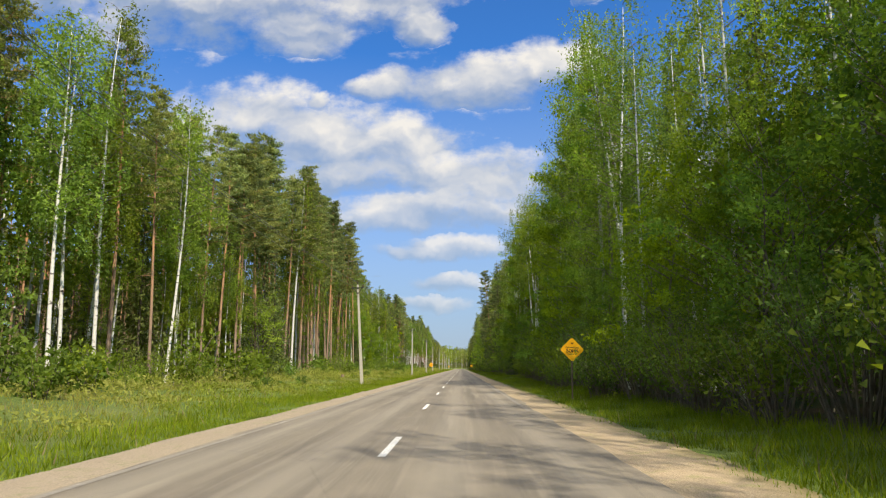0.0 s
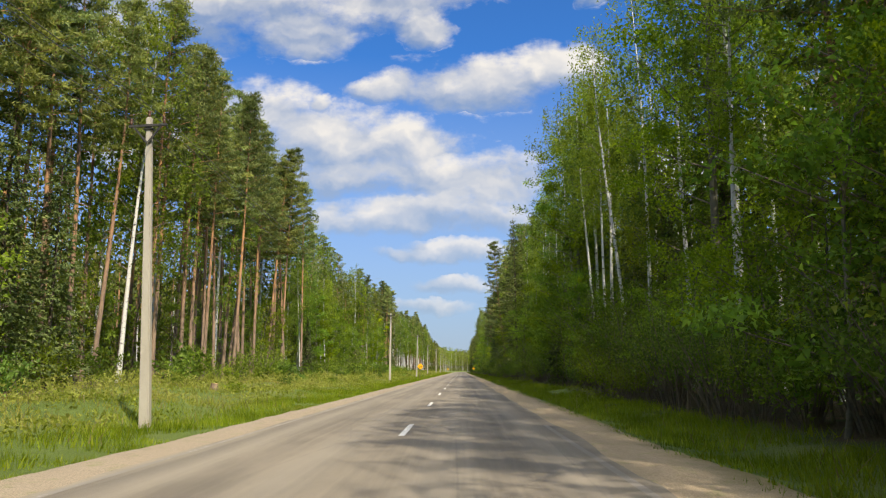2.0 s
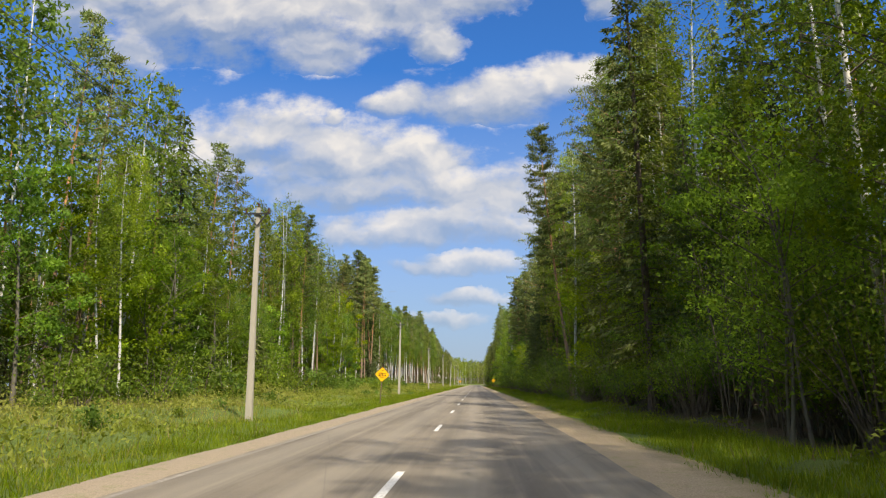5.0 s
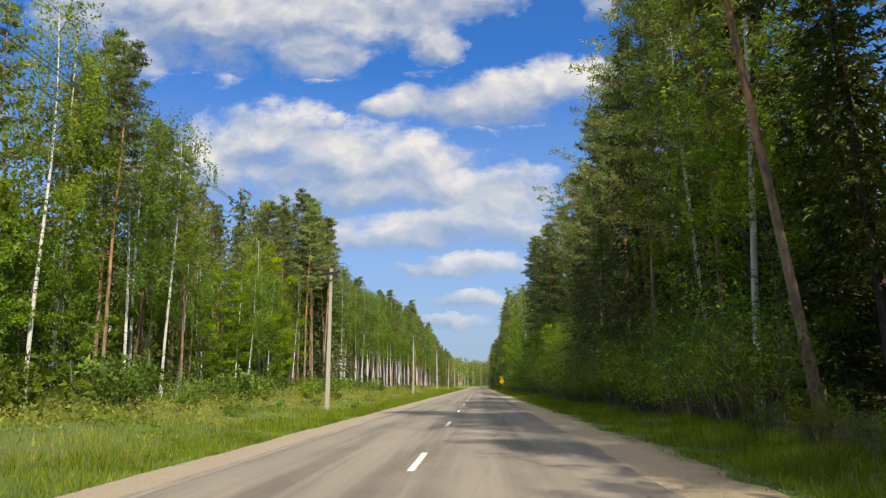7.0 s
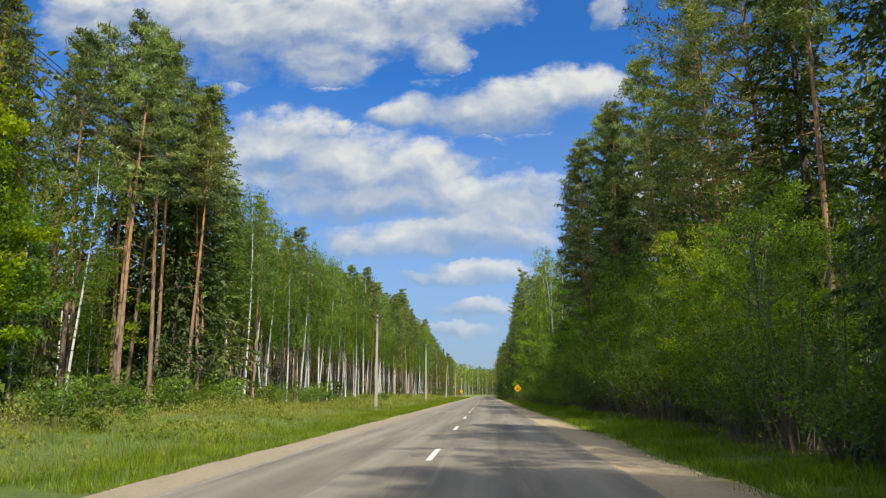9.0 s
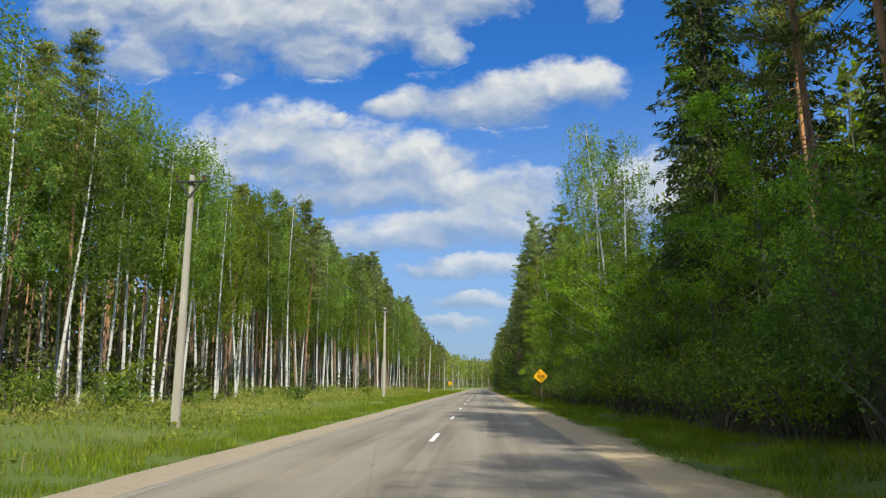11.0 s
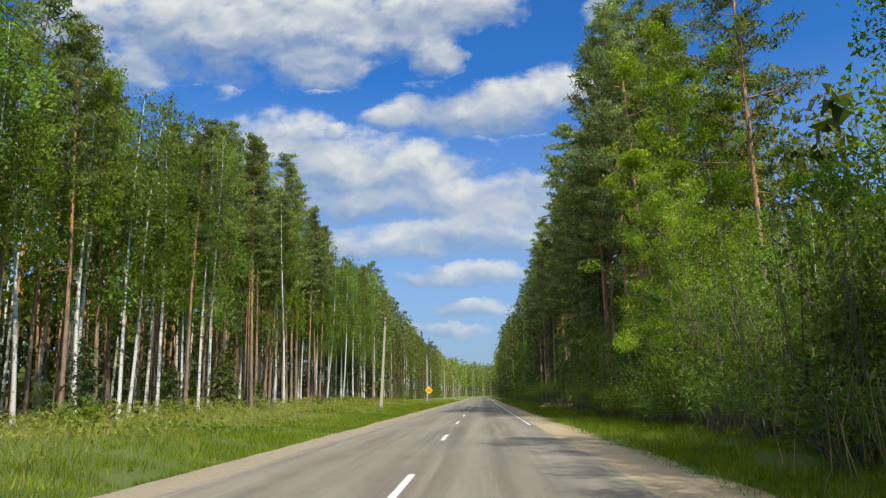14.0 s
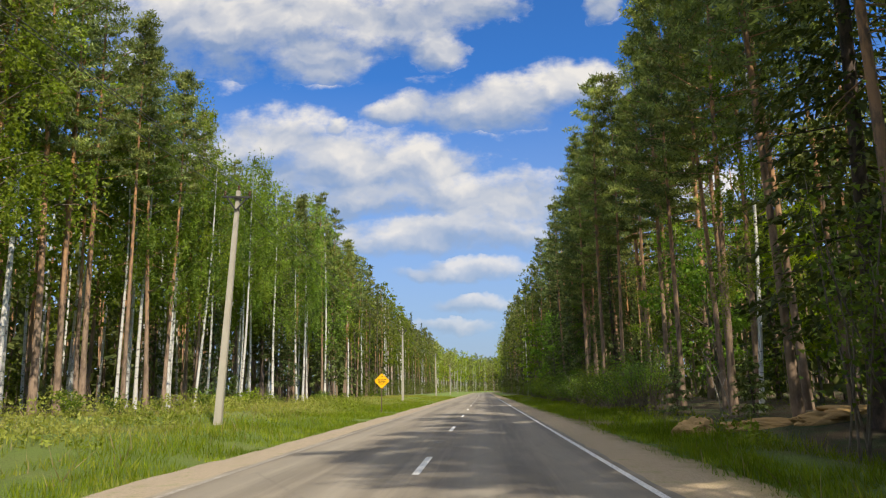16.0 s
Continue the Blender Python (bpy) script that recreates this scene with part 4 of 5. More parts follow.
# single trees that stand out, and shade-casters out of view: kind, x, y, height, lean towards the road
SINGLES = (("P", -20.6, 73.6, 26, 0.4), ("P", -20.8, 99.8, 26.5, 0), ("P", -20.5, 103.6, 28.5, -1), ("P", -21.2, 111.2, 28.5, -1), ("P", -21, 116.3, 29.5, -1), ("P", -20.5, 123.8, 26.5, 3),
           ("P", -20.5, 126, 26, 2), ("P", -21.2, 127.3, 26.3, 2), ("P", -21, 120, 27, 0), ("B", -20.6, 131, 9, 1), ("B", -20.7, 189, 22.5, 0), ("B", -20.9, 191.2, 23.5, -1),
           ("P", -20.8, 195.2, 22.5, 0), ("B", -20.3, 217.7, 13, 2), ("M", -21, 227.8, 18.5, 0), ("P", -22, 230, 21, 0), ("P", -21, 242, 25.5, -1), ("P", -20.6, 246.6, 26, 0.5),
           ("P", -21.8, 238, 22.5, 0), ("B", -20.2, 268.3, 19.5, 4), ("B", -20.6, 288.3, 21, -0.5), ("B", -20.9, 271.5, 20, 2), ("B", -20.8, 319.9, 20.3, -1), ("B", -20.6, 323.5, 17, 0),
           ("B", -20.5, 331.2, 19.5, 0), ("B", -19.9, 327.4, 18, 1), ("B", -19.7, 336.5, 18.5, -1), ("B", -20.0, 341.6, 19, 0), ("B", -20.2, 345.5, 20.3, 1.5), ("P", -22.2, 327, 24, 0), ("P", -22, 335.2, 25.2, 0), ("P", -22.8, 331, 23.5, 0), ("B", -20.8, 356.3, 22.5, -2),
           ("B", -21.3, 358.5, 22.5, -3), ("B", -20.6, 365, 18.8, 0), ("P", -20.8, 369.6, 24, -1), ("P", -21, 373.7, 24, 0), ("P", -20.6, 392.9, 29.5, 0), ("B", -20.5, 403, 22.8, 0),
           ("B", -20.6, 407.7, 25, 0), ("B", -20.9, 408.6, 24, 1), ("B", -21.2, 402, 19, -2), ("P", -20.4, 394.6, 28, 2), ("P", -20.5, 397, 27, 2), ("P", -20.6, 440.5, 24.5, 0),
           ("B", -20.6, 447, 20, 0), ("P", -20.9, 380, 26, 0), ("P", -21.5, 385, 27, 0),
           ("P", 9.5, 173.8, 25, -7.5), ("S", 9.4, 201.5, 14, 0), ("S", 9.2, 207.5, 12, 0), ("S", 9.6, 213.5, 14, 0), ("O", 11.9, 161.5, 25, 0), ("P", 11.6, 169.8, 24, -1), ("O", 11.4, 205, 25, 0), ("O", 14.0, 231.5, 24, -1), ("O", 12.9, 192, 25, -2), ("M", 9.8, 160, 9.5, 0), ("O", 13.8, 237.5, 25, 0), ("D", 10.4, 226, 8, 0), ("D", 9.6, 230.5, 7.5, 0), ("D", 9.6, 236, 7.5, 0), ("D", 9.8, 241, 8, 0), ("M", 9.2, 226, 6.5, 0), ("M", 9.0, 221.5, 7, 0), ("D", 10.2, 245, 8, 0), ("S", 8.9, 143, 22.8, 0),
           ("S", 11.8, 276, 25, 0), ("P", 12.6, 247, 24, 0), ("B", 11.1, 386, 17, -6), ("B", 12.6, 103, 27, 0), ("B", 11.4, 115, 27, 0), ("B", 11.5, 42, 26, -5), ("B", 11.0, 49, 27, 0), ("B", 11.2, 60, 25, 0),
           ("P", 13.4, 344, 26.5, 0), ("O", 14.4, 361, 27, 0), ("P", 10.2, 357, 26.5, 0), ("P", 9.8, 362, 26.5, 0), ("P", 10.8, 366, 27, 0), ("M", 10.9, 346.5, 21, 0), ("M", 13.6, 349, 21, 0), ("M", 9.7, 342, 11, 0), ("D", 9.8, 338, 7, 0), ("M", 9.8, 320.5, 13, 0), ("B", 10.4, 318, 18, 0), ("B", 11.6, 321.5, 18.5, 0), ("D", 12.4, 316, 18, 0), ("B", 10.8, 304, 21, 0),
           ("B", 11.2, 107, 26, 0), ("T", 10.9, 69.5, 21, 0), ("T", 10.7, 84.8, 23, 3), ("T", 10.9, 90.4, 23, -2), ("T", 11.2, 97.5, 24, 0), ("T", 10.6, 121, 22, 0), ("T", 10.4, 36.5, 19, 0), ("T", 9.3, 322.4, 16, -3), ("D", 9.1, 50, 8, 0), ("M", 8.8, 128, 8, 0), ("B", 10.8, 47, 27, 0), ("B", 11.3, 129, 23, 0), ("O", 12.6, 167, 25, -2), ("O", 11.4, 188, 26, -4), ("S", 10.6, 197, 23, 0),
           # birches mostly out of view, added to shade the near right lane
           ("B", 11.2, -5, 24, 0), ("B", 12.2, 2, 25, 0), ("B", 11.4, 8.5, 24, 0), ("B", 11.8, 15, 20, 0),
           ("D", 9.8, 312, 15, 0), ("D", 11.0, 309, 16, 0), ("D", 9.6, 316, 14.5, 0), ("D", 11.6, 313.5, 17, 0), ("D", 9.6, 323.5, 13.5, 0), ("D", 10.8, 325, 15, 0))
SINGLES_AT = [(s[1], s[2]) for s in SINGLES]
for kind, x, y, h, lean in SINGLES:
    stock = KINDS[(kind, 3 if x > 0 else 0)]
    best = min(range(len(stock.things)), key=lambda n: abs(stock.heights[n] - h))
    stock.plant(x, y, h, which=best, lean=(rng.uniform(-1, 1), lean))

for side, zones, rows in ((-1, LEFT, ((20.2, 2.4, 0), (22.9, 3.1, 1), (26.0, 4.8, 2))), (1, RIGHT, ((11.4, 3.2, 3), (14.0, 4.3, 1), (16.9, 5.8, 2)))):
    for x0, step, lod in rows:
        y = -36.0
        while y < 480:
            y += step * rng.uniform(0.7, 1.3)
            end, mix, lo, hi = next(z for z in zones if y < z[0] or z is zones[-1])
            x, yy = side * (x0 + rng.uniform(-1.2, 1.2)), y + rng.uniform(-0.6, 0.6)
            if not free(x, yy, 1.5) or side > 0 and lod == 3 and 158 < y < 178:
                continue
            if side < 0 and lod and 262 < y < 400:
                mix = "PPPPB"
            if side > 0 and lod in (1, 2) and y < 340:
                mix = "DSBS" if y < 140 else "SSPS"
            kind = mix[rng.integers(len(mix))]
            h = rng.uniform(lo, hi)
            if side > 0 and lod == 3 and 214 < y < 246:
                kind, h = "SDPD"[rng.integers(4)], rng.uniform(5, 8)
            elif side > 0 and lod in (1, 2) and 310 < y < 352:
                kind, h = "BDPS"[rng.integers(4)], rng.uniform(13, 16) if y < 322 else rng.uniform(7, 9) if y < 344 else rng.uniform(11, 14)
            elif hi < 17 and lod in (1, 2):
                kind, h = "PBSB"[rng.integers(4)], (rng.uniform(16, 20) if y > 200 else rng.uniform(20, 24))
            elif kind == "D" and (side < 0 or y > 112):
                h = min(h, rng.uniform(9, 14))
            if side > 0 and (lod == 3 and 282 < y < 289.5 or lod < 3 and 275 < y < 285):
                h = 8.0 if lod == 3 else 15.0
            if kind == "D" and h > 18 and lod < 3:
                kind = "B"
            if (side > 0 or 85 < y < 138) and lod == 2:
                h *= 0.8
            if kind == "S" and rng.random() < 0.45:
                h *= 0.6
            if side > 0 and lod == 3 and 46 < y < 104 and kind == "B" and int(y * 7) % 5 < 3:
                kind = "T"
            fine_lod = 3 if side > 0 and 303 < y < 356 and lod < 3 and x < 19 else lod
            if y < (20 if side < 0 else 2) or y > 445:
                fine_lod = max(1, lod % 3)
            elif side > 0 and lod < 3:
                fine_lod = lod - 1 if fine_lod < 3 else 3
            KINDS[(kind, fine_lod)].plant(x, yy, h, lean=(rng.uniform(-1.5, 1.5), rng.uniform(-1.5, 1.5) - side * rng.uniform(0, 2.0)))
            taken.append((x, yy))

# undergrowth at the foot of the woods
BUSH_TEXT = "leafy green roadside bush with thin bare stems at the forest edge"
bushes = Kind("bush", BUSH_TEXT, "bush", TWIG, LEAF_BUSH,
              [bush_shape(500 + i, (3.4, 2.4, 4.2, 1.6, 2.9)[i], (1.5, 1.3, 1.6, 1.0, 1.4)[i], (7, 6, 9, 6, 8)[i], (640, 500, 760, 330, 600)[i], 0.22,
                          (0.3, 0.12, 0.4, 0.1, 0.35)[i]) for i in range(5)], (3.4, 2.4, 4.2, 1.6, 2.9), "bushes of the forest edge")
lane_bushes = Kind("bush", BUSH_TEXT, "bush", TWIG, LEAF_BUSH,
                   [bush_shape(540 + i, (4.2, 3.2, 5.2, 2.4)[i], (1.9, 1.6, 2.1, 1.4)[i], (30, 26, 34, 24)[i], (2500, 1900, 3000, 1400)[i], 0.107,
                               (0.52, 0.45, 0.55, 0.42)[i]) for i in range(4)], (4.2, 3.2, 5.2, 2.4), "bushes of the forest edge")


def edge_x(y):
    """Where the low trees begin on the near side."""
    return float(np.interp(y, (0, 45, 70, 95, 150, 170, 220, 300, 476), (6.9, 6.9, 7.7, 8.5, 8.9, 9.2, 8.7, 8.2, 8.6)))


def hedge_x(y):
    """Where the bushes in front of them have their foot."""
    return edge_x(y) - float(np.interp(y, (60, 78, 86, 95, 108, 150, 170, 216, 235, 300, 320, 476), (0.2, 0.5, 0.1, 0.0, 0.3, 0.8, 1.8, 1.6, 1.0, 1.0, 1.2, 0.6)))


y = -6.0
while y < 476:
    y += rng.uniform(1.5, 2.9)
    if 364 < y < 392 or 313 < y < 325:
        continue
    tall = rng.uniform(2.0, 4.6) if y < 296 else rng.uniform(1.6, 3.2)
    if 163 < y < 174:
        tall *= 0.4
    lane_bushes.plant(hedge_x(y) + 0.35 * tall + rng.uniform(-0.3, 0.7), y, tall)
# low trees that fill the edge of the woods up to eight metres
y = 0.0
while y < 440:
    y += rng.uniform(2.4, 4.4)
    if 148 < y < 222 and rng.random() < (0.6 if y < 182 else 1.0) or 164 < y < 175 or 296 < y < 336 or y > 356:
        continue
    tall = rng.uniform(5.0, 9.5) if y < 62 or 95 < y < 213 or 245 < y < 296 else rng.uniform(3.6, 6.0)
    KINDS[("U", 3)].plant(edge_x(y) + (1.6 if y > 45 else 2.5) + rng.uniform(0.0, 1.6), y, tall)
y = 24.0
while y < 476:
    y += rng.uniform(2.8, 5.2)
    bushes.plant(-rng.uniform(15.0, 19.5), y, rng.uniform(1.0, 3.2) * (1.0 if y < 290 else 0.5), which=int(rng.choice((0, 1, 3, 4))))
    if rng.random() < 0.25 and y < 270:
        bushes.plant(-rng.uniform(10.5, 14.5), y, rng.uniform(0.6, 1.2), which=3)
# young trees between the trunks on the far side
y = 8.0
while y < 420:
    y += rng.uniform(1.3, 2.4) if 52 < y < 132 else rng.uniform(1.5, 2.9) if y < 262 else rng.uniform(4.0, 8.0)
    tall = rng.uniform(3.0, 9.0) if y < 130 else rng.uniform(4.5, 11.0) if y < 262 else rng.uniform(1.6, 4.0)
    kind = "USUB"[rng.integers(4)] if y < 262 else "US"[rng.integers(2)]
    KINDS[(kind, 0 if kind == "U" else 1)].plant(-rng.uniform(20.8, 27.5), y, tall)
# birches and spruces of middle height before the first pines
y = 43.0
while y < 80:
    y += rng.uniform(1.5, 2.6)
    kind = "BUBSB"[rng.integers(5)]
    KINDS[(kind, 0)].plant(-rng.uniform(19.4, 22.5), y, rng.uniform(8.5, 15.0) if kind != "U" else rng.uniform(6.0, 10.0))
# a leafy fringe before the trunks
fringe = {mat: Soup() for mat in (TWIG, LEAF_BUSH)}
shoots = [bush_shape(560 + i, 1.0, (0.52, 0.45, 0.38)[i], (6, 5, 7)[i], (760, 640, 820)[i], (0.052, 0.06, 0.042)[i], 0.1) for i in range(3)]
y = 26.0
while y < 440:
    y += rng.uniform(1.2, 2.7)
    x, tall = -rng.uniform(16.8, 20.6), rng.uniform(0.4, 1.0) ** 1.6 * np.interp(y, (0, 190, 230, 290, 320, 350), (4.2, 4.0, 3.2, 2.6, 1.3, 0.8)) * np.clip(1.0 + 1.6 * noise.noise(Vector((0.0, y * 0.05, 5.0))), 0.35, 1.3)
    m = pose(x, y, float(ground_z(x, y)), 0, 0, rng.uniform(0, 360)) @ Matrix.Diagonal((tall * 0.9, tall * 0.9, tall, 1))
    for mat, shape in zip(fringe, shoots[rng.integers(3)]):
        fringe[mat].add(*shape.moved(m))
stems = sum(len(t) for t in fringe[TWIG].t)
me = fringe[TWIG].add(*fringe[LEAF_BUSH].moved(Matrix())).mesh("undergrowth", TWIG)
me.materials.append(LEAF_BUSH)
me.polygons.foreach_set("material_index", (np.arange(len(me.polygons)) >= stems).astype(np.int32))
tagged(new("undergrowth", me), "bright green leafy undergrowth in front of the trunks", "undergrowth", kind="stuff")
for x, y, h in ((-7.6, 204.3, 0.9), (-8.2, 338.8, 0.6), (-12.9, 225.7, 1.1), (-19.5, 270.5, 3.2), (-14.6, 187, 3.4), (-13.2, 190, 1.8), (-13.0, 24, 2.2), (-15.0, 31, 2.6), (-14.2, 219, 2.0), (-13.5, 302, 1.6), (-13.8, 340, 1.3)):
    bushes.plant(x, y, h)
THICKET_TEXT = "dense clump of thin bare sapling stems with leafy tops"
thickets = Kind("sapling_thicket", THICKET_TEXT, "thicket", TWIG, LEAF_BUSH,
                [thicket_thing("sapling_thicket", THICKET_TEXT, 900 + i, (5.5, 4.6, 6.5)[i], (17, 14, 19)[i], (1900, 1500, 2300)[i], 0.106)
                 for i in range(3)], (5.5, 4.6, 6.5), "thickets of the forest edge")
y = 60.0
while y < 372:
    y += rng.uniform(1.4, 2.4) if y > 296 else rng.uniform(3.0, 9.0)
    if not 163 < y < 174:
        thickets.plant(rng.uniform(8.6, 10.8), y, rng.uniform(4.2, 6.4))
YOUNG_BARK = bark_material("ochre_sapling_bark", (0.42, 0.31, 0.13), (0.20, 0.145, 0.075), 7.0, (1, 1, 0.5), 0.5, 0.66)
OCHRE_TEXT = "dense thicket of thin ochre bare stems at the verge"
ochre_thickets = Kind("sapling_thicket", OCHRE_TEXT, "thicket", YOUNG_BARK, LEAF_BUSH,
                      [thicket_thing("sapling_thicket", OCHRE_TEXT, 930 + i, (2.4, 1.9)[i], (28, 25)[i], 260, 0.09, YOUNG_BARK) for i in range(2)], (2.4, 1.9), "thickets of the forest edge")
y = 312.0
while y < 325:
    y += rng.uniform(1.1, 1.7)
    ochre_thickets.plant(hedge_x(y) + rng.uniform(0.5, 1.3), y, rng.uniform(1.6, 2.5))
saplings = Kind("spruce_sapling", "young dark green spruce sapling at the forest edge", "spruce tree", BARK_SPRUCE, NEEDLE_SPRUCE,
                [spruce_shape(600 + i, (5, 3.5)[i], 0.04, (1.5, 1.2)[i], 1100, 0.25) for i in range(2)], (5, 3.5), "young spruces")
for k in range(46):
    side = -1 if k % 3 else 1
    saplings.plant(side * (rng.uniform(17.5, 22) if side < 0 else rng.uniform(8.5, 11)), rng.uniform(5, 430), rng.uniform(2.0, 5.5 if side < 0 else 4.0))


for kind in (*KINDS.values(), bushes, lane_bushes, thickets, ochre_thickets, saplings):
    for thing, used in zip(kind.things, kind.used):
        if not used:
            for ob in (*thing.children_recursive, thing):
                bpy.data.objects.remove(ob)

# woods behind the edge and the far end of the road, as one mass
def cheap_tree(kind, seed, n, leaf):
    r = np.random.default_rng(seed)
    wood, crown = Soup(), Soup()
    h = 1.0
    z = np.array((-0.01, 0.45, 0.97))
    wood.add(*tube(np.stack([r.normal(size=3) * 0.006, r.normal(size=3) * 0.006, z], 1), np.array((0.0056, 0.0044, 0.001)), 4, False))
    k = r.uniform(0, 1, n)
    az, rad = r.uniform(0, 6.28, n), np.sqrt(r.uniform(0, 1, n))
    if kind == "P":
        z, w, size = 0.58 + 0.42 * k, 0.125 * (1.05 - 0.8 * k ** 2), (leaf, leaf * 0.5)
    elif kind == "S":
        z, w, size = 0.10 + 0.9 * k ** 1.4, 0.14 * (1.03 - k ** 1.4), (leaf, leaf * 0.5)
    elif kind == "U":
        z, w, size = 0.02 + 0.95 * k, 0.42 * (1.0 - 0.55 * k), (leaf * 1.15, leaf * 0.85)
    elif kind == "V":
        z, w, size = 0.02 + 0.95 * k, 0.42 * (1.0 - 0.55 * k), (leaf * 0.75, leaf * 0.5)
    elif kind == "W":
        z, w, size = 0.02 + 0.96 * k, 0.17 * (1.05 - k ** 2), (leaf * 1.6, leaf * 1.3)
    else:
        z, w, size = 0.30 + 0.7 * k, 0.15 * np.sin(math.pi * (0.12 + 0.84 * k)) ** 0.7, (leaf * 0.85, leaf * 0.65)
    lump = 1 + 0.3 * np.sin(az * 3 + k * 19 + seed)
    at = np.stack([np.cos(az) * rad * w * lump, np.sin(az) * rad * w * lump, z], 1)
    crown.add(*leaves(r, at, *size, (0, 0, -0.3), 1.0))
    return wood, crown


def mass(name, label, spots, builds):
    """Many trees as one object: trunks and crowns with their materials."""
    mats = {"P": (BARK_PINE, NEEDLE_PINE), "S": (BARK_SPRUCE, NEEDLE_SPRUCE), "B": (BARK_BIRCH, LEAF_BIRCH), "D": (BARK_ASPEN, LEAF_BROAD),
            "U": (TWIG, LEAF_BUSH), "V": (TWIG, LEAF_BUSH), "W": (BARK_SPRUCE, NEEDLE_SPRUCE)}
    slots, soup, index = [], Soup(), []
    for kind, x, y, h in spots:
        shapes = builds[kind][rng.integers(len(builds[kind]))]
        m = pose(x, y, float(ground_z(x, y)), 0, rng.uniform(-2, 2), rng.uniform(0, 360)) @ Matrix.Diagonal((h, h, h, 1))
        for shape, mat in zip(shapes, mats[kind]):
            if mat not in slots:
                slots.append(mat)
            v, t = shape.moved(m)
            soup.add(v, t)
            index.append(np.full(len(t), slots.index(mat), dtype=np.int32))
    me = soup.mesh(name, slots[0])
    for mat in slots[1:]:
        me.materials.append(mat)
    me.polygons.foreach_set("material_index", np.concatenate(index))
    return tagged(new(name, me), label, "forest", kind="stuff")


inner = {k: [cheap_tree(k, 700 + i, 80 if k == "U" else 200 if k == "V" else 100 if k == "W" else 66, 0.047) for i in range(5)] for k in "PSBDUVW"}
edge_far = {k: [cheap_tree(k, 800 + i, 420, 0.027) for i in range(4)] for k in "PSBDWU"}
back_far = {k: [cheap_tree(k, 820 + i, 130, 0.050) for i in range(4)] for k in "PSBDWU"}
close, spots = [], []
for side, zones, x0, x1 in ((-1, LEFT, 28.5, 52.0), (1, RIGHT, 18.0, 40.0)):
    for yy in np.arange(-30, 488, 4.5):
        for xx in np.arange(x0, x1, 4.3):
            y, x = yy + rng.uniform(-1.8, 1.8), xx + rng.uniform(-1.8, 1.8)
            end, mix, lo, hi = next(z for z in zones if y < z[0] or z is zones[-1])
            kind = ("P" * 3 + mix)[rng.integers(len(mix) + 3)]
            low = side > 0 and 305 < y < 346
            (close if x < x0 + 7 else spots).append((kind, side * x, y, rng.uniform(8, 10) if low and y > 318 else rng.uniform(12, 15) if low or side < 0 and hi < 17 else rng.uniform(15, 19) if side > 0 or 80 < y < 140 else rng.uniform(max(lo, 18), max(hi, 23))))
    for yy in np.arange(-30, 500, 3.0):
        spots.append(("U", side * (x1 + rng.uniform(-4, 4)), yy, rng.uniform(5, 9)))
        if side < 0 or not 296 < yy < 348:
            spots.append(("W", side * (x0 + (1.0 if side > 0 else 16.0) + rng.uniform(0, 3)), yy, rng.uniform(12, 17)))
        for back in (2, 5, 8):
            spots.append(("W", side * (x1 + back + rng.uniform(-1.5, 1.5)), yy + rng.uniform(-1, 1), rng.uniform(15, 20)))
        spots.append(("U", side * rng.uniform(x0 + 3, x1), yy, rng.uniform(2, 5)))
        spots.append(("V", side * (x0 - rng.uniform(0, 4.5)), yy, rng.uniform(2, 4.5)))
second = {k: [cheap_tree(k, 740 + i, 330, 0.026) for i in range(5)] for k in "PSBD"}
mass("second_rows", "close-set pines, spruces and birches behind the forest edge", close, second)
mass("forest_interior", "dense mixed pine and birch woodland behind the forest edge", spots, inner)
near_far, spots = [], []
for yy in np.arange(480, 880, 2.8):
    for side, x0 in ((-1, 20.5), (1, 10.5)):
        for row in range(3):
            y = yy + rng.uniform(-1.2, 1.2)
            x = float(bend(y)) + side * (x0 + row * 3.4 + rng.uniform(-1.3, 1.3))
            kind = ("BPBPS" if side < 0 and row == 0 else "PPSBS")[rng.integers(5)]
            (near_far if row < 2 and y < 640 else spots).append((kind, x, y, rng.uniform(17, 25)))
        for k in range(2):
            x = float(bend(yy)) + side * (x0 + (-1.5 if side < 0 else -0.8) + k * 4 + rng.uniform(-0.8, 0.8))
            (near_far if yy < 640 else spots).append(("UW"[k], x, yy + rng.uniform(-1, 1), rng.uniform(2.0, 4.5) if k == 0 else rng.uniform(6, 12)))
for yy in np.arange(482, 880, 5.0):
    for side, x0 in ((-1, 36.0), (1, 25.0)):
        spots.append(("W", float(bend(yy)) + side * (x0 + rng.uniform(-3, 3)), yy, rng.uniform(13, 18)))
for yy in np.arange(866, 960, 5.0):
    for xx in np.arange(-70, 120, 4.0):
        x, y = xx + rng.uniform(-1.5, 1.5), yy + rng.uniform(-2, 2)
        if abs(x - float(bend(y))) > 8.5:
            spots.append(("WWPSP"[rng.integers(5)], x, y, rng.uniform(17, 24)))
mass("roadside_forest", "mixed pines and birches along the farther road", near_far, edge_far)
mass("distant_forest", "distant mixed forest closing the view where the road bends", spots, back_far)


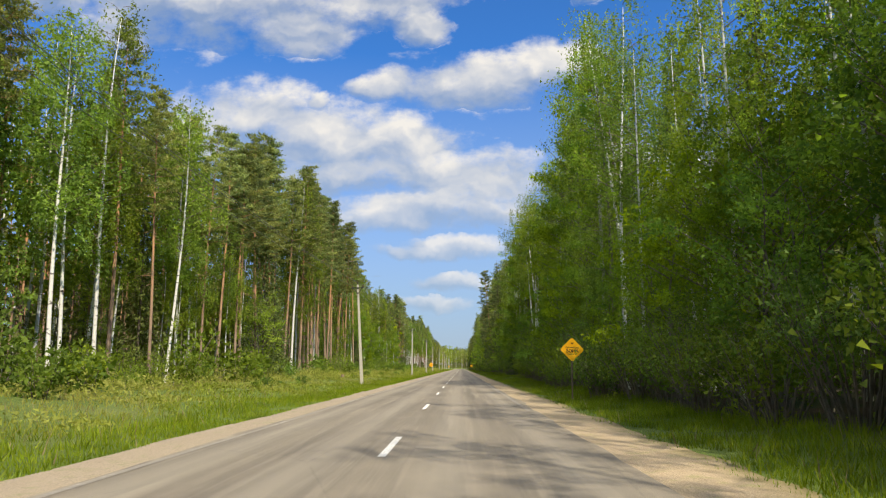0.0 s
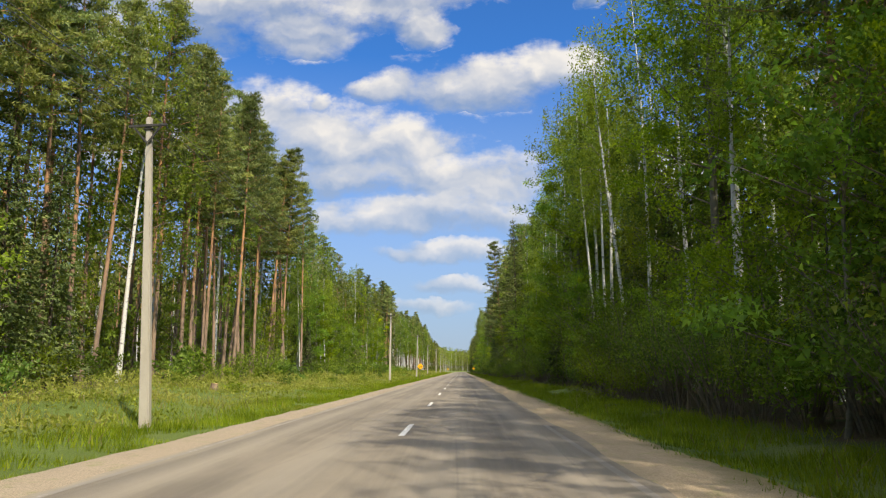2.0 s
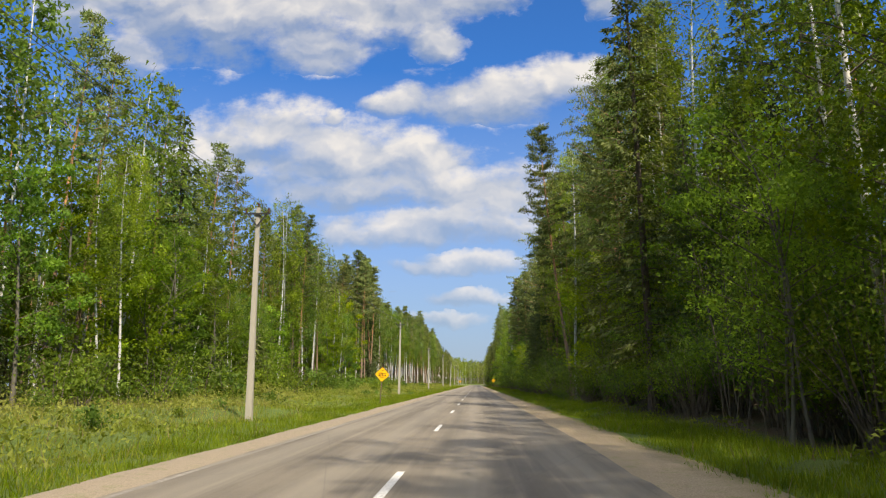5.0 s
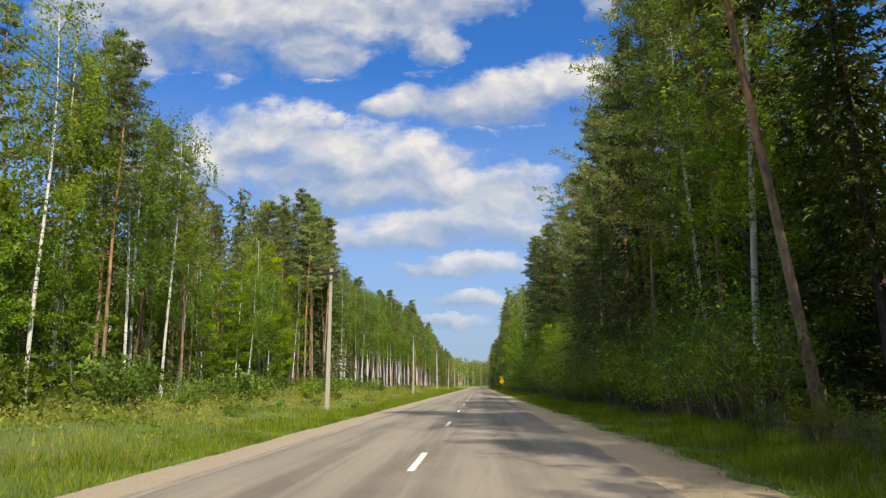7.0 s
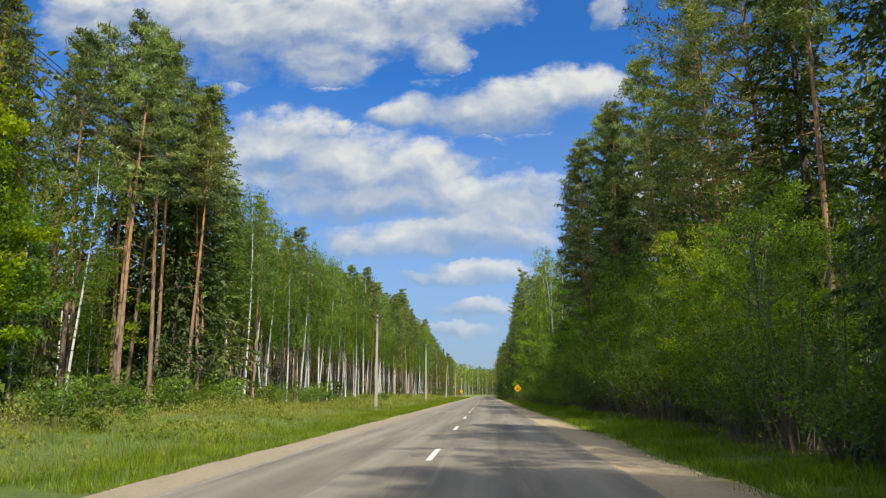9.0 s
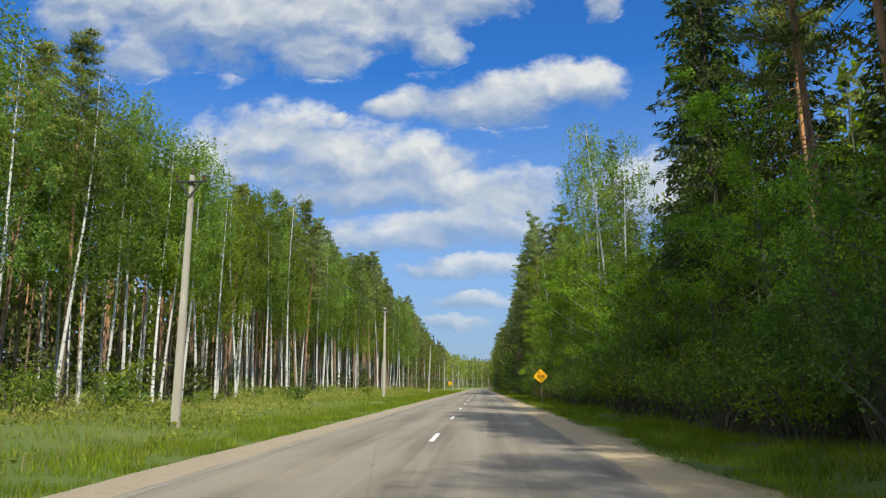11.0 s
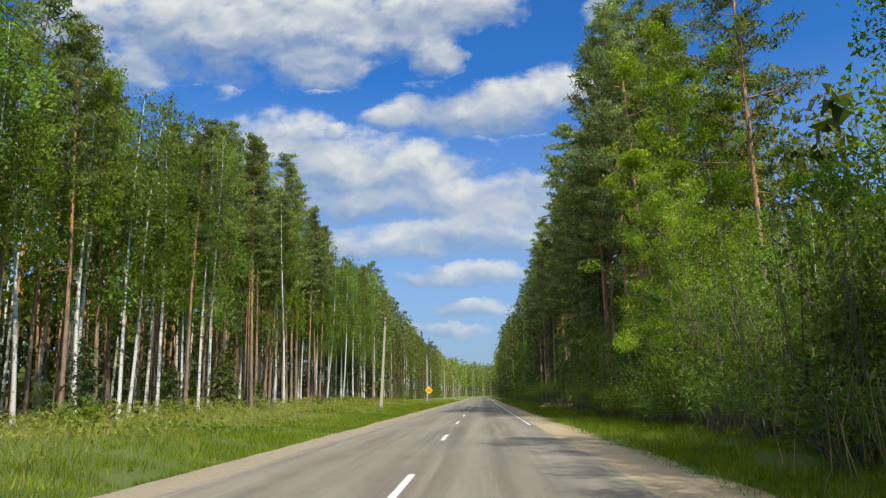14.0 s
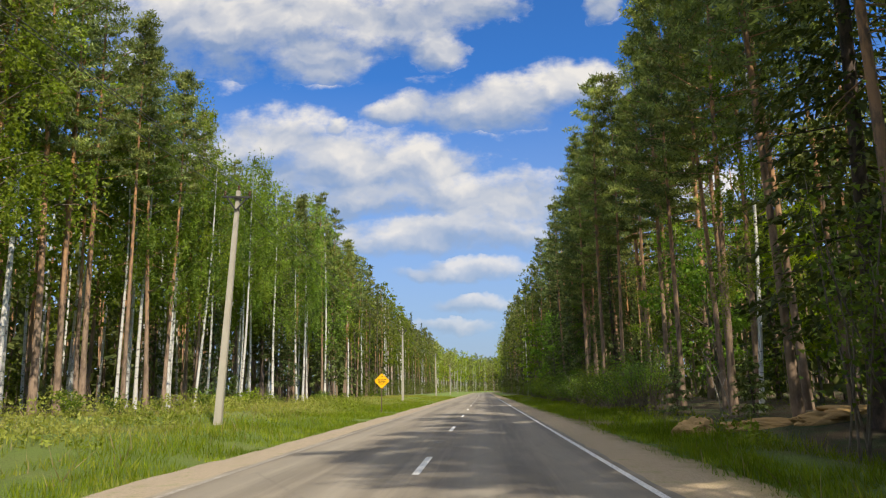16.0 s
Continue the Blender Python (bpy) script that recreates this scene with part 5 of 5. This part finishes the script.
# grass of the verges
def grass(name, label, n, left_share, low, high, width, mat, spread):
    left = rng.random(n) < left_share
    y = rng.uniform(-5, 520 if name == "verge_grass" else 440, n)
    x = np.where(left, -4.75 - rng.random(n) ** spread * 13.9, 4.9 + rng.random(n) ** 1.2 * 3.5)
    if name == "lush_grass":
        x = np.where(left, -4.7 - np.abs(rng.normal(size=n)) * 2.2, 5.0 + rng.random(n) * 2.8)
    if name == "edge_grass":
        x = np.where(left, -4.45 - np.abs(rng.normal(size=n)) * 0.4, 4.5 + np.abs(rng.normal(size=n)) * 1.3)
    clump = np.array([noise.noise(Vector((a * 0.5, b * 0.5, 3.0))) for a, b in zip(x, y)])
    keep = clump > -0.28
    x, y, clump = x[keep], y[keep], clump[keep]
    at = np.stack([x, y, ground_z(x, y) - 0.02], 1)
    m = len(x)
    h = rng.uniform(low, high, m) * (1 + 0.7 * clump) * np.clip(0.45 + (np.abs(x) - 4.0) * 0.35, 0.45, 1.2)
    tip = at + np.stack([rng.normal(size=m) * 0.35 * h, rng.normal(size=m) * 0.35 * h, h], 1)
    az = rng.uniform(0, 6.28, m)
    side = np.stack([np.cos(az), np.sin(az), np.zeros(m)], 1) * width * rng.uniform(0.6, 1.4, m)[:, None]
    v = np.stack([at - side, at + side, tip], 1).reshape(-1, 3)
    ob = new(name, Soup().add(v, np.arange(m * 3).reshape(-1, 3)).mesh(name, mat))
    return tagged(ob, label, "grass", kind="stuff")


grass("verge_grass", "lush green uncut grass on the road verges", 210000, 0.68, 0.09, 0.26, 0.017, GRASS, 1.1)
grass("lush_grass", "fresh bright green grass close beside the shoulder", 330000, 0.42, 0.10, 0.27, 0.0085, FRESH, 1.0)
grass("edge_grass", "short ragged grass creeping over the gravel shoulder", 95000, 0.36, 0.07, 0.19, 0.012, GRASS, 1.0)
grass("dry_grass", "pale dry stalks scattered through the verge grass", 16000, 0.85, 0.18, 0.42, 0.012, STRAW, 0.7)


# leafy weeds and raspberry canes in patches across the wide verge
n = 150000
wx, wy = -rng.uniform(7.5, 18.5, n), rng.uniform(0, 440, n)
side = rng.random(n) < 0.12
wx = np.where(side, rng.uniform(6.8, 8.6, n), wx)
patch = np.array([noise.noise(Vector((a * 0.28, b * 0.16, 7.0))) + 0.5 * noise.noise(Vector((a * 0.9, b * 0.8, 2.0))) for a, b in zip(wx, wy)])
tall = np.clip(patch + 0.05 + np.clip((np.abs(wx) - 11) / 14, -0.2, 0.35), 0, 0.8)
keep = tall > 0.04
wx, wy, tall = wx[keep], wy[keep], tall[keep]
wz = ground_z(wx, wy) + rng.random(len(wx)) ** 0.6 * tall * 1.25
weeds = Soup().add(*leaves(rng, np.stack([wx, wy, wz], 1), 0.15, 0.085, (0, 0, 0.45), 0.9))
tagged(new("verge_weeds", weeds.mesh("verge_weeds", WEED)), "patches of leafy knee-high weeds on the verge", "weeds", kind="stuff")

# ---- small things ----
def heap(name, label, category, seed, size, mat):
    bm = bmesh.new()
    bmesh.ops.create_icosphere(bm, subdivisions=4, radius=1.0)
    for v in bm.verts:
        n = noise.noise(v.co * 1.6 + Vector((seed, 0, 0))) * 0.35 + noise.noise(v.co * 5.0 + Vector((seed, 3, 0))) * 0.1
        v.co = Vector((v.co.x * size[0], v.co.y * size[1], v.co.z * size[2])) * (1 + n)
    me = bpy.data.meshes.new(name)
    bm.to_mesh(me)
    bm.free()
    me.materials.append(mat)
    return tagged(new(name, me), label, category)


for i, (x, y, sx, sy, sz) in enumerate(((7.2, 380.6, 0.62, 0.6, 0.46), (8.9, 380.2, 1.25, 0.5, 0.22), (10.4, 379.6, 0.9, 0.5, 0.24), (11.8, 381, 1.2, 0.6, 0.22), (8.4, 371, 0.55, 0.4, 0.25))):
    ob = heap("sand_mound", "low mound of orange-yellow sand at the forest edge", "sand mound", i * 3.1, (sx, sy, sz), SAND)
    ob["group"] = "sand mounds"
    ob.location = (x, y, float(ground_z(x, y)) + 0.02)


def bare_sapling(x, y, seed, stems, height, lean):
    """A few thin leafless stems that lean together out of one foot."""
    r = np.random.default_rng(seed)
    root = tagged(new("bare_sapling"), "thin pale leafless saplings leaning at the dark forest edge", "sapling", "bare saplings")
    for k in range(stems):
        foot = np.array([r.uniform(-0.5, 0.5), r.uniform(-0.6, 0.6), -0.1])
        h = height * r.uniform(0.6, 1.0)
        tilt = lean + r.normal() * 0.07
        q = curve_points(foot, (tilt, r.normal() * 0.08, 1.0), h, (-0.12 * r.random(), r.normal() * 0.05, 0.0), 6)
        part("stem", Soup().add(*tube(q, np.linspace(0.026, 0.007, 6), 5)), PALE_TWIG, root, smooth=True)
        for b in range(3):
            at = q[2 + b]
            way = np.array([r.normal(), r.normal(), 0.6 + r.random()])
            part("twig", Soup().add(*tube(curve_points(at, way / np.linalg.norm(way), r.uniform(0.3, 0.7), (0, 0, 0.1), 3), (0.008, 0.006, 0.003), 4)), PALE_TWIG, root, smooth=True)
    root.matrix_basis = pose(x, y, float(ground_z(x, y)))


PALE_TWIG = bark_material("pale_twig_bark", (0.33, 0.30, 0.245), (0.17, 0.15, 0.12), 8.0, (1, 1, 0.6), 0.5, 0.68)
for n, (x, y, stems, height, lean) in enumerate(((7.9, 176.2, 3, 1.9, -0.22), (8.5, 180.4, 4, 2.2, -0.2), (9.0, 184.5, 2, 2.6, -0.1), (8.6, 229.5, 3, 2.2, 0.05), (8.4, 232.6, 3, 2.4, -0.1),
                                                 (8.6, 238.4, 3, 2.0, -0.25), (8.8, 118.5, 2, 3.2, -0.05), (9.0, 108.0, 2, 3.0, 0.08), (9.4, 385.0, 2, 3.2, -0.15))):
    bare_sapling(x, y, 950 + n, stems, height, lean)


def fallen_branch(x, y, turn):
    """A bare limb on the ground with crooked side branches."""
    r = np.random.default_rng(77)
    root = tagged(new("fallen_branch"), "pale bare fallen branch in the grass before the bushes", "branch")
    main = np.array([(0, 0, 0.06), (0.5, 0.05, 0.22), (1.05, -0.04, 0.5), (1.6, 0.06, 0.68), (2.3, 0.0, 0.74)])
    part("limb", Soup().add(*tube(main, (0.05, 0.044, 0.036, 0.028, 0.014), 7)), PALE_TWIG, root, smooth=True)
    for k in range(6):
        at = main[1 + k % 4]
        way = np.array([r.normal() * 0.7, r.normal() * 0.5, -0.55 if k % 2 else 0.7])
        length = min(0.75, at[2] * 1.15) if k % 2 else r.uniform(0.4, 0.8)
        part("side_branch", Soup().add(*tube(curve_points(at, way / np.linalg.norm(way), length, (0.1, 0.05, 0.0), 4), (0.022, 0.017, 0.012, 0.006), 5)), PALE_TWIG, root, smooth=True)
    root.matrix_basis = pose(x, y, float(ground_z(x, y)), 0, 0, turn)


fallen_branch(7.7, 236.2, 8)


def stump(x, y):
    root = tagged(new("tree_stump"), "freshly cut pale tree stump in the verge grass", "tree stump")
    part("bark", Soup().add(*tube([(0, 0, -0.2), (0, 0, 0.05), (0.01, 0, 0.38)], (0.30, 0.24, 0.2), 12, False)), BARK_PINE, root, smooth=True)
    part("cut_face", Soup().add(*tube([(0.01, 0, 0.3), (0.01, 0, 0.375), (0.01, 0, 0.39)], (0.19, 0.19, 0.17), 12)), CUT_WOOD, root, "pale freshly cut wood")
    root.matrix_basis = pose(x, y, float(ground_z(x, y)), 0, 4, 20)


stump(-12.9, 85)
